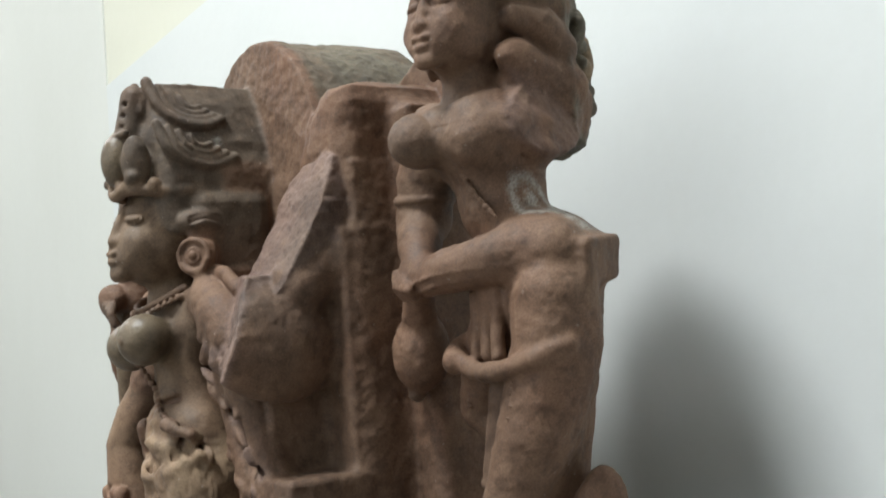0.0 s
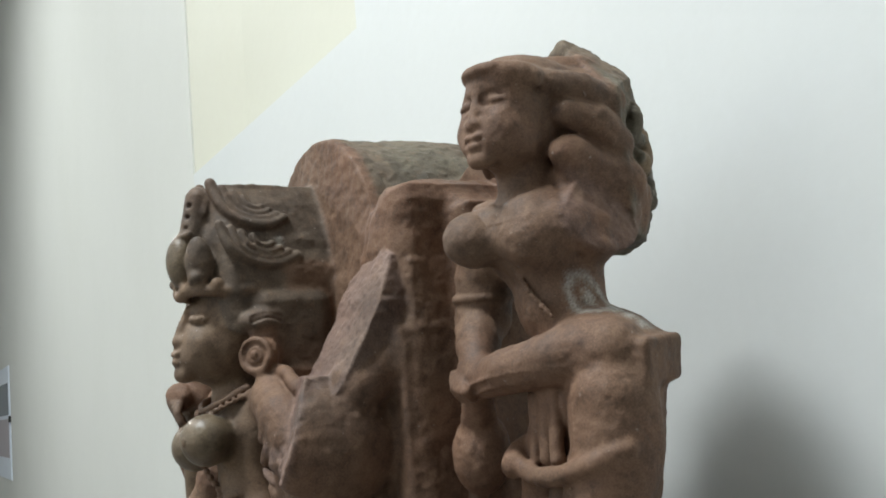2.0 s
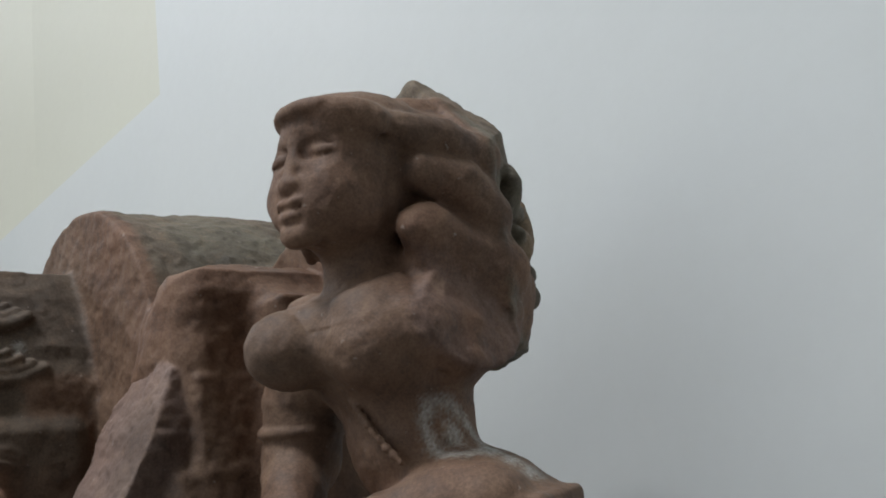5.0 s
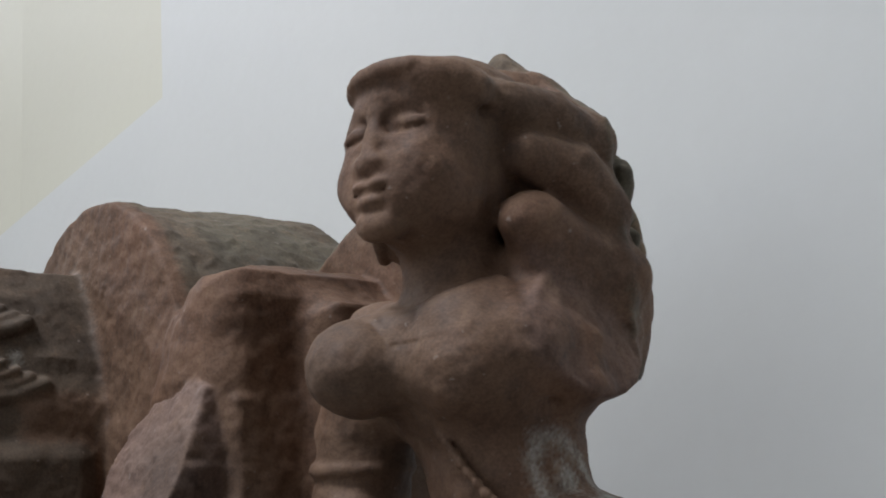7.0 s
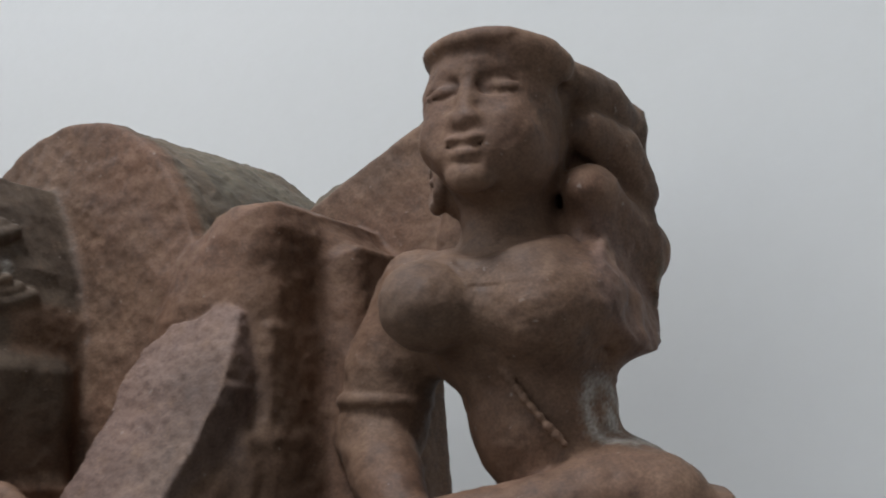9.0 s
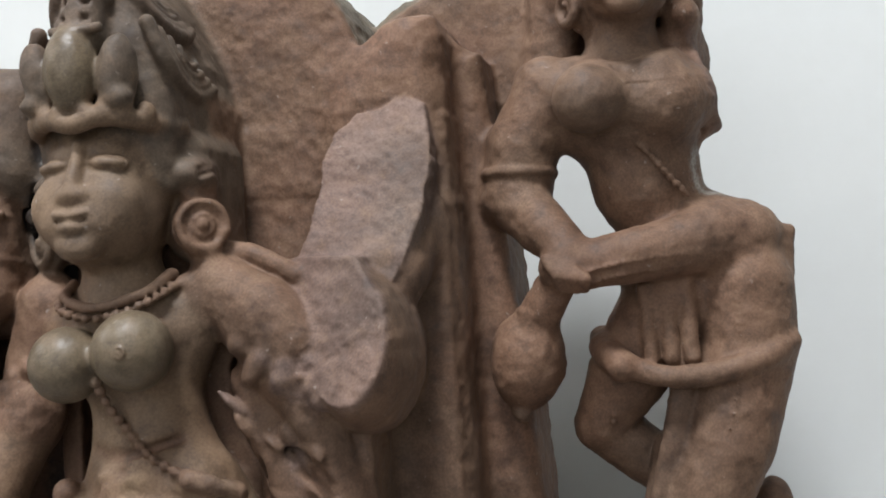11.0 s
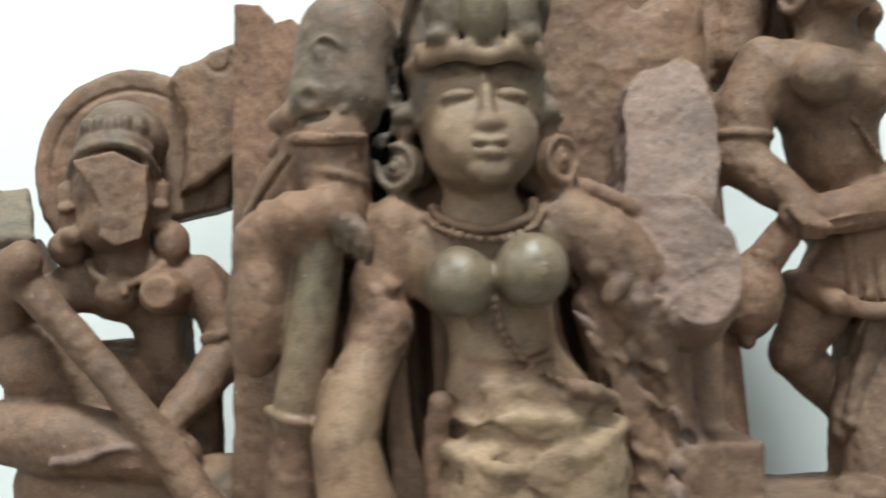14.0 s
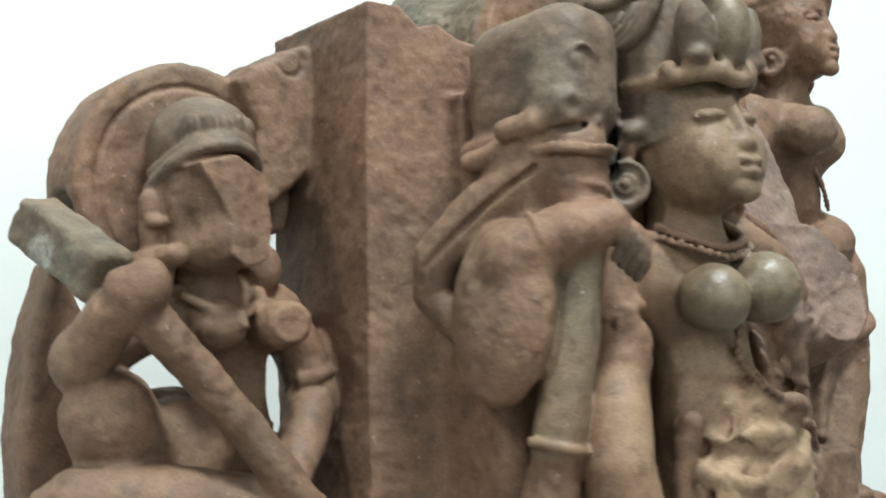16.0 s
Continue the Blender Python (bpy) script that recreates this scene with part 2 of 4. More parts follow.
def ring(c, axis, big, small, k=0.002, tone=RED, cut=False):
    """A ring round an axis."""
    c, n = np.array(c), np.array(axis) / np.linalg.norm(axis)
    w = window(c - big - small, c + big + small, k + 0.004)
    p = [a - v for a, v in zip(axes(w), c)]
    along = p[0] * n[0] + p[1] * n[1] + p[2] * n[2]
    off = np.sqrt(np.maximum(p[0] ** 2 + p[1] ** 2 + p[2] ** 2 - along**2, 0))
    lay(w, np.hypot(off - big, along) - small, k, tone, cut)


def curve(points, steps=8):
    """Points on a smooth line through those given."""
    p = np.array([points[0], *points, points[-1]], float)
    out = []
    for n in range(len(points) - 1):
        a, b, c, d = p[n : n + 4]
        for t in np.arange(steps) / steps:
            out.append(0.5 * (2 * b + (c - a) * t + (2 * a - 5 * b + 4 * c - d) * t**2 + (3 * b - a - 3 * c + d) * t**3))
    return out + [p[-2]]


def line(points, r, k=0.002, tone=RED, cut=False, steps=5):
    """A smooth rope of one thickness."""
    limb(*[(*q, r) for q in curve(points, steps)], k=k, tone=tone, cut=cut)


def beads(points, r, gap, tone=RED):
    """A string of small beads."""
    path = curve(points, 24)
    left = 0.0
    for a, b in zip(path, path[1:]):
        left -= np.linalg.norm(b - a)
        if left <= 0:
            ell(a, (r, r, r), k=0.0008, tone=tone)
            left += gap


def face(nose, way, size, tone):
    """Brows, eyes, nose and mouth round the tip of the nose; way: degrees by which the face looks from -y towards +x."""
    f, s = np.array([math.sin(radians(way)), -math.cos(radians(way)), 0]), np.array([math.cos(radians(way)), math.sin(radians(way)), 0])
    up = np.array([0, 0, 1.0])

    def at(side, ahead, high):
        return np.array(nose) + size * (side * s + ahead * f + high * up)

    def ball(side, ahead, high, rs, ra, rh, k=0.003, cut=False, lean=0):
        ell(at(side, ahead, high), (size * rs, size * ra, size * rh), (0, lean, way), k=k * size, tone=tone, cut=cut)

    for e in (-1, 1):
        ball(e * 0.0130, -0.0098, 0.0188, 0.0100, 0.0030, 0.0050, 0.006, True)
        ball(e * 0.0132, -0.0176, 0.0174, 0.0108, 0.0076, 0.0042, 0.0012, lean=4 * e)
        line([at(e * 0.0040, -0.0115, 0.0160), at(e * 0.0130, -0.0100, 0.0134), at(e * 0.0225, -0.0172, 0.0168)], 0.0011 * size, k=0.0012, tone=tone, cut=True)
        line([at(e * 0.0045, -0.0110, 0.0200), at(e * 0.0130, -0.0098, 0.0218), at(e * 0.0230, -0.0172, 0.0186)], 0.0009 * size, k=0.0014, tone=tone, cut=True)
        line([at(e * 0.0040, -0.0100, 0.0255), at(e * 0.0085, -0.0100, 0.0290), at(e * 0.0145, -0.0120, 0.0302), at(e * 0.0245, -0.0190, 0.0260)], 0.0011 * size, k=0.0014, tone=tone, cut=True)
        ball(e * 0.0046, -0.0068, 0.0014, 0.0036, 0.0050, 0.0033, 0.0025)
        ball(e * 0.0140, -0.0172, -0.003, 0.0135, 0.0105, 0.0130, 0.010)
    limb((*at(0, -0.0136, 0.0265), 0.0026 * size), (*at(0, -0.0076, 0.012), 0.0035 * size), (*at(0, -0.0042, 0.0018), 0.0044 * size), k=0.004 * size, tone=tone)
    ball(0, -0.0112, -0.013, 0.0170, 0.009, 0.0105, 0.008)
    for e in (-1, 1):
        ball(e * 0.0038, -0.0046, -0.0084, 0.0066, 0.0052, 0.0030, 0.0014, lean=-8 * e)
    ball(0, -0.0046, -0.0146, 0.0078, 0.0056, 0.0036, 0.0018)
    line([at(-0.0088, -0.0050, -0.0102), at(-0.005, -0.0004, -0.0116), at(0, 0.0004, -0.0112), at(0.005, -0.0004, -0.0116), at(0.0088, -0.0050, -0.0102)], 0.0008 * size, k=0.0010, tone=tone, cut=True)
    line([at(-0.006, -0.0035, -0.0196), at(0, -0.0018, -0.0204), at(0.006, -0.0035, -0.0196)], 0.0011 * size, k=0.004, tone=tone, cut=True)
    ball(0, -0.0074, -0.0248, 0.0100, 0.007, 0.0060, 0.007)


def spiral_earring(c, axis, r, tone):
    """A thick round ear disc with a coil cut into it."""
    n = np.array(axis) / np.linalg.norm(axis)
    c = np.array(c)
    turn = math.degrees(math.atan2(n[0], -n[1]))
    ell(c, (r, r * 0.62, r), (0, 0, turn), k=0.003, tone=tone)
    limb((*(c - n * r * 1.0), r * 0.8), (*(c - n * r * 0.3), r * 0.86), k=0.003, tone=tone)
    ring(c + n * r * 0.40, n, r * 0.80, r * 0.17, k=0.0015, tone=tone)
    ring(c + n * r * 0.56, n, r * 0.54, r * 0.14, k=0.0015, tone=tone, cut=True)
    ring(c + n * r * 0.60, n, r * 0.27, r * 0.10, k=0.001, tone=tone, cut=True)


def mark(points, r, way, tone=PAINT):
    """Paint on the surface along a line, laid on from the given way."""
    n = np.array(way) / np.linalg.norm(way)
    path = np.array(curve(points, 6))
    w = window(path.min(0) - r, path.max(0) + r, 0.012)
    x, y, z = axes(w)
    near = np.full(field[w].shape, 9.0, np.float32)
    for p in path:
        q = (x - p[0], y - p[1], z - p[2])
        along = q[0] * n[0] + q[1] * n[1] + q[2] * n[2]
        near = np.minimum(near, q[0] ** 2 + q[1] ** 2 + q[2] ** 2 - along**2)
    kind[w][near < r * r] = tone


def stele():
    # back slab and the two piers
    slab((-0.815, 0.515, 1.245), (0.130, 0.052, 0.185), tone=RED)
    plate([(-0.745, 1.05), (-0.682, 1.05), (-0.683, 1.33), (-0.685, 1.435), (-0.685, 1.474), (-0.689, 1.486), (-0.703, 1.492), (-0.718, 1.482), (-0.735, 1.455), (-0.76, 1.44)], 0.456, 0.556, 0.016, planes=[((-0.69, 0.457, 1.484), (-0.05, -0.24, 0.97))])
    plate([(-0.690, 1.05), (-0.640, 1.05), (-0.648, 1.17), (-0.654, 1.28), (-0.664, 1.38), (-0.670, 1.470), (-0.70, 1.480)], 0.500, 0.580, 0.012, k=0.010)
    limb((-0.712, 0.450, 1.32, 0.010), (-0.712, 0.450, 1.22, 0.010), k=0.010, cut=True)
    plate([(-0.996, 1.05), (-0.91, 1.05), (-0.91, 1.452), (-0.938, 1.463), (-0.948, 1.472), (-0.958, 1.470), (-0.968, 1.483), (-0.984, 1.486), (-0.988, 1.40), (-0.993, 1.22)], 0.462, 0.603, 0.003, planes=[((-0.988, 0.497, 1.3), (-0.46, -0.89, 0))])
    # great halo
    ring_pts = [(-0.828 + 0.099 * math.cos(a), 1.438 + 0.1095 * math.sin(a)) for a in np.linspace(-0.45, math.pi + 0.45, 26)]
    plate(ring_pts, 0.468, 0.585, 0.004, tone=LICHEN)
    plate([(-0.836 + 0.965 * (x + 0.828), 1.434 + 0.99 * (z - 1.438)) for x, z in ring_pts], 0.520, 0.588, 0.010, k=0.02, tone=LICHEN)
    plate([(x, z) for x, z in ring_pts], 0.462, 0.478, 0.0025, tone=RED)
    slab((-0.735, 0.51, 1.425), (0.035, 0.036, 0.03), tone=RED, k=0.012)
    ell((-0.722, 0.463, 1.452), (0.018, 0.006, 0.028), (0, 30, 0), k=0.01, tone=RED)
    # shelf below the broken arm
    slab((-0.712, 0.43, 1.13), (0.030, 0.034, 0.077), (0, 0, 0), edge=0.005, tone=RED)
    # foot of the block
    slab((-0.84, 0.47, 1.065), (0.34, 0.10, 0.02), edge=0.004)


def goddess():
    # trunk
    ell((-0.845, 0.394, 1.316), (0.047, 0.026, 0.034), k=0.012, tone=TAN)
    ell((-0.836, 0.392, 1.270), (0.0305, 0.025, 0.045), k=0.014, tone=TAN)
    ell((-0.829, 0.388, 1.238), (0.042, 0.029, 0.03), k=0.014, tone=TAN)
    ell((-0.822, 0.394, 1.195), (0.050, 0.036, 0.052), k=0.014, tone=CRUST)
    limb((-0.846, 0.384, 1.20, 0.027), (-0.846, 0.39, 1.06, 0.022), k=0.006, tone=CRUST)
    limb((-0.797, 0.384, 1.20, 0.028), (-0.80, 0.39, 1.06, 0.022), k=0.004, tone=CRUST)
    slab((-0.83, 0.44, 1.20), (0.07, 0.03, 0.14))
    slab((-0.848, 0.455, 1.33), (0.05, 0.04, 0.03), k=0.006)
    # navel and belly folds
    ell((-0.838, 0.3575, 1.2505), (0.003, 0.004, 0.003), k=0.004, cut=True)
    line([(-0.862, 0.374, 1.262), (-0.838, 0.364, 1.258), (-0.812, 0.374, 1.264)], 0.001, k=0.006, cut=True)
    # breasts
    ell((-0.8250, 0.3540, 1.3100), (0.0198, 0.0200, 0.0200), k=0.011, tone=OLIVE)
    ell((-0.8630, 0.3580, 1.3050), (0.0186, 0.0190, 0.0190), k=0.006, tone=OLIVE)
    for x, y, z in ((-0.8215, 0.3335, 1.3100), (-0.8630, 0.3390, 1.3045)):
        ring((x, y + 0.0008, z), (0, -1, 0), 0.0026, 0.0008, k=0.0004, tone=TAN)
        ell((x, y + 0.0010, z), (0.0012, 0.0016, 0.0012), k=0.0004, tone=TAN)
    # neck, necklace
    limb((-0.846, 0.390, 1.336, 0.022), (-0.847, 0.390, 1.375, 0.0185), k=0.008, tone=TAN)
    line([(-0.873, 0.386, 1.346), (-0.868, 0.368, 1.338), (-0.847, 0.360, 1.3325), (-0.824, 0.367, 1.338), (-0.817, 0.385, 1.348)], 0.0026, k=0.001)
    line([(-0.878, 0.386, 1.341), (-0.871, 0.3665, 1.333), (-0.847, 0.3590, 1.3275), (-0.821, 0.3655, 1.333), (-0.812, 0.385, 1.343)], 0.0010, k=0.002)
    beads([(-0.877, 0.385, 1.341), (-0.870, 0.3655, 1.333), (-0.847, 0.3570, 1.3270), (-0.822, 0.3640, 1.333), (-0.813, 0.384, 1.343)], 0.0024, 0.0056)
    # beaded cord over the belly
    cord = [(-0.8455, 0.3545, 1.296), (-0.8425, 0.3605, 1.283), (-0.8370, 0.3655, 1.272), (-0.8260, 0.3635, 1.260), (-0.8120, 0.3615, 1.251), (-0.7970, 0.3660, 1.2445)]
    line(cord, 0.0009, k=0.001)
    beads(cord, 0.0026, 0.0058)
    # girdle and cloth knots, worn and crusted
    line([(-0.872, 0.378, 1.238), (-0.855, 0.365, 1.230), (-0.832, 0.361, 1.232), (-0.806, 0.362, 1.228), (-0.782, 0.374, 1.236)], 0.0045, k=0.006, tone=CRUST)
    line([(-0.800, 0.358, 1.246), (-0.790, 0.361, 1.243), (-0.781, 0.368, 1.238)], 0.005, k=0.004, tone=RED)
    line([(-0.871, 0.372, 1.215), (-0.848, 0.360, 1.206), (-0.826, 0.359, 1.204), (-0.800, 0.359, 1.210), (-0.775, 0.372, 1.222)], 0.0045, k=0.006, tone=CRUST)
    line([(-0.826, 0.350, 1.206), (-0.823, 0.355, 1.16), (-0.822, 0.356, 1.08)], 0.004, k=0.010, tone=CRUST, cut=True)
    limb((-0.873, 0.37, 1.24, 0.007), (-0.879, 0.376, 1.21, 0.006), (-0.878, 0.38, 1.17, 0.005), k=0.004)
    rnd = random.Random(5)
    for _ in range(120):
        a = rnd.uniform(-1.2, 1.2)
        z = rnd.uniform(1.12, 1.248)
        r = rnd.uniform(0.0016, 0.0040)
        deep = rnd.random() < 0.4
        ell((-0.822 + 0.05 * math.sin(a), 0.394 - (0.0385 if deep else 0.0350) * math.cos(a), z), (r * 2.0, r * 0.28, r), (0, rnd.uniform(-40, 40), 0), k=0.005, tone=rnd.choice((CRUST, CRUST, TAN, RED)), cut=deep)
    # head
    ell((-0.847, 0.384, 1.392), (0.0315, 0.036, 0.041), k=0.006, tone=TAN)
    ell((-0.847, 0.369, 1.3755), (0.0290, 0.025, 0.0220), k=0.008, tone=TAN)
    face((-0.847, 0.3385, 1.386), 0, 1.0, TAN)
    # ears and ear discs
    spiral_earring((-0.803, 0.392, 1.3715), (0.62, -0.78, 0), 0.0150, RED)
    spiral_earring((-0.889, 0.394, 1.3695), (-0.62, -0.78, 0), 0.0145, GREY)
    for e, x in ((1, -0.806), (-1, -0.886)):
        ell((x, 0.392, 1.3985), (0.009, 0.011, 0.0065), (0, 20 * e, 0), k=0.003, tone=GREY)
        ell((x + 0.001 * e, 0.398, 1.388), (0.006, 0.012, 0.008), k=0.003)
    # crown
    limb((-0.846, 0.394, 1.426, 0.0360), (-0.845, 0.389, 1.462, 0.0290), (-0.844, 0.386, 1.490, 0.0190), k=0.004, tone=GREY)
    plate([(-0.882, 1.39), (-0.884, 1.43), (-0.880, 1.463), (-0.867, 1.494), (-0.857, 1.511), (-0.835, 1.511), (-0.825, 1.494), (-0.812, 1.463), (-0.808, 1.43), (-0.811, 1.39)], 0.370, 0.478, 0.012, k=0.006, tone=GREY)
    slab((-0.85, 0.44, 1.40), (0.043, 0.028, 0.05), edge=0.012, k=0.008, tone=RED)
    line([(-0.883, 0.392, 1.423), (-0.875, 0.363, 1.424), (-0.861, 0.3505, 1.426), (-0.847, 0.347, 1.4225), (-0.833, 0.3505, 1.426), (-0.819, 0.363, 1.424), (-0.811, 0.392, 1.423)], 0.0048, k=0.003, tone=TAN)
    for x, y in ((-0.8775, 0.366), (-0.871, 0.357), (-0.863, 0.3505), (-0.8545, 0.348), (-0.8405, 0.348), (-0.832, 0.3505), (-0.824, 0.356), (-0.8165, 0.365)):
        ell((x, y + 0.001, 1.4275), (0.0050, 0.0055, 0.0066), k=0.0014, tone=TAN)
    ell((-0.8475, 0.350, 1.450), (0.0135, 0.0130, 0.0215), k=0.003, tone=OLIVE)
    for e in (-1, 1):
        ell((-0.847 + e * 0.021, 0.356, 1.447), (0.009, 0.011, 0.020), (0, 10 * e, -25 * e), k=0.003, tone=GREY)
        ell((-0.847 + e * 0.0235, 0.352, 1.4345), (0.0065, 0.006, 0.0050), k=0.004, tone=GREY)
        swags = (((0.371, 1.511), (0.377, 1.489), (0.391, 1.4775), (0.409, 1.475), (0.426, 1.481)), ((0.370, 1.475), (0.376, 1.456), (0.392, 1.446), (0.412, 1.443), (0.431, 1.449)))
        for swag in swags:
            for m, r in enumerate((0.0042, 0.0031, 0.0026, 0.0022)):
                inward = 1 - 0.25 * m
                cy, cz = 0.404, swag[-1][1] + 0.014
                line([(-0.846 + e * (0.0365 - 0.5 * max(0.0, cz + (z - cz) * inward - 1.463)), cy + (y - cy) * inward, cz + (z - cz) * inward) for y, z in swag], r, k=0.0022, tone=GREY)
    slab((-0.812, 0.424, 1.388), (0.012, 0.032, 0.034), edge=0.011, k=0.006, tone=GREY)
    for n in range(5):
        line([(-0.858 + 0.006 * n, 0.366, 1.488), (-0.856 + 0.005 * n, 0.374, 1.503), (-0.854 + 0.0045 * n, 0.398, 1.5095), (-0.853 + 0.004 * n, 0.430, 1.5095)], 0.0024, k=0.0016, tone=GREY)
    limb((-0.846, 0.360, 1.470, 0.012), (-0.844, 0.364, 1.500, 0.010), k=0.005, tone=GREY)
    for z in (1.476, 1.485, 1.494):
        for x in (-0.8515, -0.8395):
            ell((x, 0.349 + (z - 1.476) * 0.25, z), (0.0025, 0.005, 0.0025), k=0.001, tone=GREY, cut=True)
    line([(-0.858, 0.352, 1.4705), (-0.846, 0.3475, 1.4685), (-0.833, 0.352, 1.4705)], 0.0024, k=0.001, tone=GREY)
    ell((-0.806, 0.398, 1.3985), (0.010, 0.017, 0.0085), (0, 0, 0), k=0.005, tone=GREY)
    for z in (1.400, 1.4035):
        line([(-0.7985, 0.386, z - 0.003), (-0.796, 0.398, z), (-0.7985, 0.410, z - 0.003)], 0.0012, k=0.002, tone=GREY, cut=True)
    # her right arm with armlet, closed hand
    limb((-0.893, 0.398, 1.336, 0.0175), (-0.903, 0.396, 1.305, 0.0165), (-0.906, 0.392, 1.276, 0.0145), k=0.008)
    limb((-0.9035, 0.392, 1.2835, 0.0182), (-0.9055, 0.391, 1.2765, 0.0182), k=0.0010, tone=RED)
    for x, z in ((-0.906, 1.300), (-0.898, 1.304), (-0.912, 1.294), (-0.904, 1.293)):
        ell((x, 0.380, z), (0.005, 0.0035, 0.004), (0, 30, 0), k=0.003)
    limb((-0.906, 0.390, 1.272, 0.0155), (-0.919, 0.380, 1.246, 0.0175), (-0.926, 0.374, 1.222, 0.0180), (-0.922, 0.374, 1.195, 0.0200), (-0.915, 0.378, 1.17, 0.021), k=0.005, tone=TAN)
    for n in range(4):
        limb((-0.932 + 0.009 * n, 0.358, 1.186, 0.006), (-0.928 + 0.008 * n, 0.360, 1.165, 0.006), k=0.002)
    ell((-0.922, 0.353, 1.188), (0.004, 0.005, 0.004), k=0.004, cut=True)
    # near-black backing, stands in for the deep shade behind the arm
    slab((-0.900, 0.452, 1.24), (0.024, 0.02, 0.2), tone=HOLLOW_SHADE)
    # staff with hand and beast's head
    limb((-0.932, 0.384, 1.345, 0.0125), (-0.940, 0.386, 1.29, 0.0130), (-0.9505, 0.392, 1.236, 0.0140), k=0.003, tone=OLIVE)
    line([(-0.966, 0.394, 1.238), (-0.958, 0.381, 1.2345), (-0.947, 0.379, 1.232), (-0.936, 0.387, 1.231)], 0.0030, k=0.002, tone=TAN)
    limb((-0.951, 0.393, 1.228, 0.0125), (-0.953, 0.40, 1.20, 0.016), (-0.955, 0.41, 1.06, 0.02), k=0.004)
    slab((-0.938, 0.455, 1.17), (0.016, 0.03, 0.12), edge=0.012, k=0.01)
    ell((-0.967, 0.410, 1.303), (0.0205, 0.033, 0.049), (0, 8, 0), k=0.006)
    limb((-0.967, 0.398, 1.330, 0.0170), (-0.948, 0.379, 1.342, 0.0150), (-0.930, 0.369, 1.346, 0.0115), k=0.006)
    ring((-0.958, 0.389, 1.338), (0.75, -0.6, 0.35), 0.0145, 0.0018, k=0.001)
    ell((-0.926, 0.370, 1.345), (0.012, 0.009, 0.0105), k=0.003)
    for n in range(4):
        x, z = -0.932 + 0.0052 * n, 1.350 - 0.0035 * n
        limb((x, 0.3640, z, 0.0034), (x + 0.004, 0.3605, z - 0.007, 0.0033), (x + 0.006, 0.3625, z - 0.016, 0.0030), (x + 0.006, 0.3685, z - 0.022, 0.0028), k=0.0012, tone=GREY)
    limb((-0.926, 0.392, 1.345, 0.0165), (-0.926, 0.396, 1.388, 0.0195), k=0.005)
    ring((-0.926, 0.393, 1.364), (0.25, 0.1, 1), 0.0165, 0.0016, k=0.003)
    slab((-0.920, 0.421, 1.428), (0.0265, 0.042, 0.0385), (-4, 6, 4), edge=0.021, k=0.006, tone=GREY)
    limb((-0.936, 0.396, 1.410, 0.0140), (-0.924, 0.404, 1.436, 0.0190), k=0.008, tone=GREY)
    slab((-0.930, 0.430, 1.36), (0.024, 0.03, 0.04), edge=0.008, k=0.008)
    line([(-0.950, 0.425, 1.389), (-0.947, 0.390, 1.386), (-0.930, 0.3745, 1.3835), (-0.913, 0.382, 1.3845), (-0.906, 0.41, 1.387)], 0.0026, k=0.0015)
    beads([(-0.947, 0.388, 1.3875), (-0.928, 0.372, 1.385), (-0.908, 0.382, 1.386)], 0.0022, 0.0042)
    ell((-0.938, 0.388, 1.408), (0.010, 0.011, 0.010), k=0.005, tone=GREY)
    ell((-0.9400, 0.3775, 1.4065), (0.0040, 0.003, 0.0036), k=0.005, tone=GREY, cut=True)
    ell((-0.931, 0.3835, 1.431), (0.006, 0.005, 0.007), (0, -20, 0), k=0.002, tone=GREY)
    line([(-0.940, 0.388, 1.432), (-0.930, 0.3785, 1.440), (-0.920, 0.380, 1.434)], 0.0016, k=0.002, tone=GREY)
    line([(-0.946, 0.392, 1.398), (-0.934, 0.381, 1.396), (-0.922, 0.386, 1.402)], 0.0014, k=0.003, tone=GREY, cut=True)
    # strands coloured near-black for the shade beside the head
    for n in range(4):
        line([(-0.921 - 0.003 * n, 0.380, 1.400 + 0.011 * n), (-0.914, 0.387, 1.405 + 0.011 * n), (-0.910, 0.402, 1.402 + 0.011 * n)], 0.0022, k=0.002, tone=HOLLOW_SHADE)
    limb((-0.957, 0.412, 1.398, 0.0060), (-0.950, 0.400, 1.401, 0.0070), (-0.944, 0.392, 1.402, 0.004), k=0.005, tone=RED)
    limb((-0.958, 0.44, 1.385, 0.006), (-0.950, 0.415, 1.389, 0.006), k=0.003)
    # column and lumps in the gap, its shade painted on as near-black
    limb((-0.898, 0.410, 1.372, 0.010), (-0.899, 0.404, 1.400, 0.0115), (-0.900, 0.406, 1.440, 0.0120), (-0.905, 0.415, 1.452, 0.009), k=0.006, tone=HOLLOW_SHADE)
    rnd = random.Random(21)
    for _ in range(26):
        ell((rnd.uniform(-0.906, -0.891), rnd.uniform(0.392, 0.402), rnd.uniform(1.372, 1.450)), (rnd.uniform(0.002, 0.004), 0.004, rnd.uniform(0.003, 0.007)), (0, rnd.uniform(-50, 50), 0), k=0.003, tone=HOLLOW_SHADE, cut=rnd.random() < 0.4)
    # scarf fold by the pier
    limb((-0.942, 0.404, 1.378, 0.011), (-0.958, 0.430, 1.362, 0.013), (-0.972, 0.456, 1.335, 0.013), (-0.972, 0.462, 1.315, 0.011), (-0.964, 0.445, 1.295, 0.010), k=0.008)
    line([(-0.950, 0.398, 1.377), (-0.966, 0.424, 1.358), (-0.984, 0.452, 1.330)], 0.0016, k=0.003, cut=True)
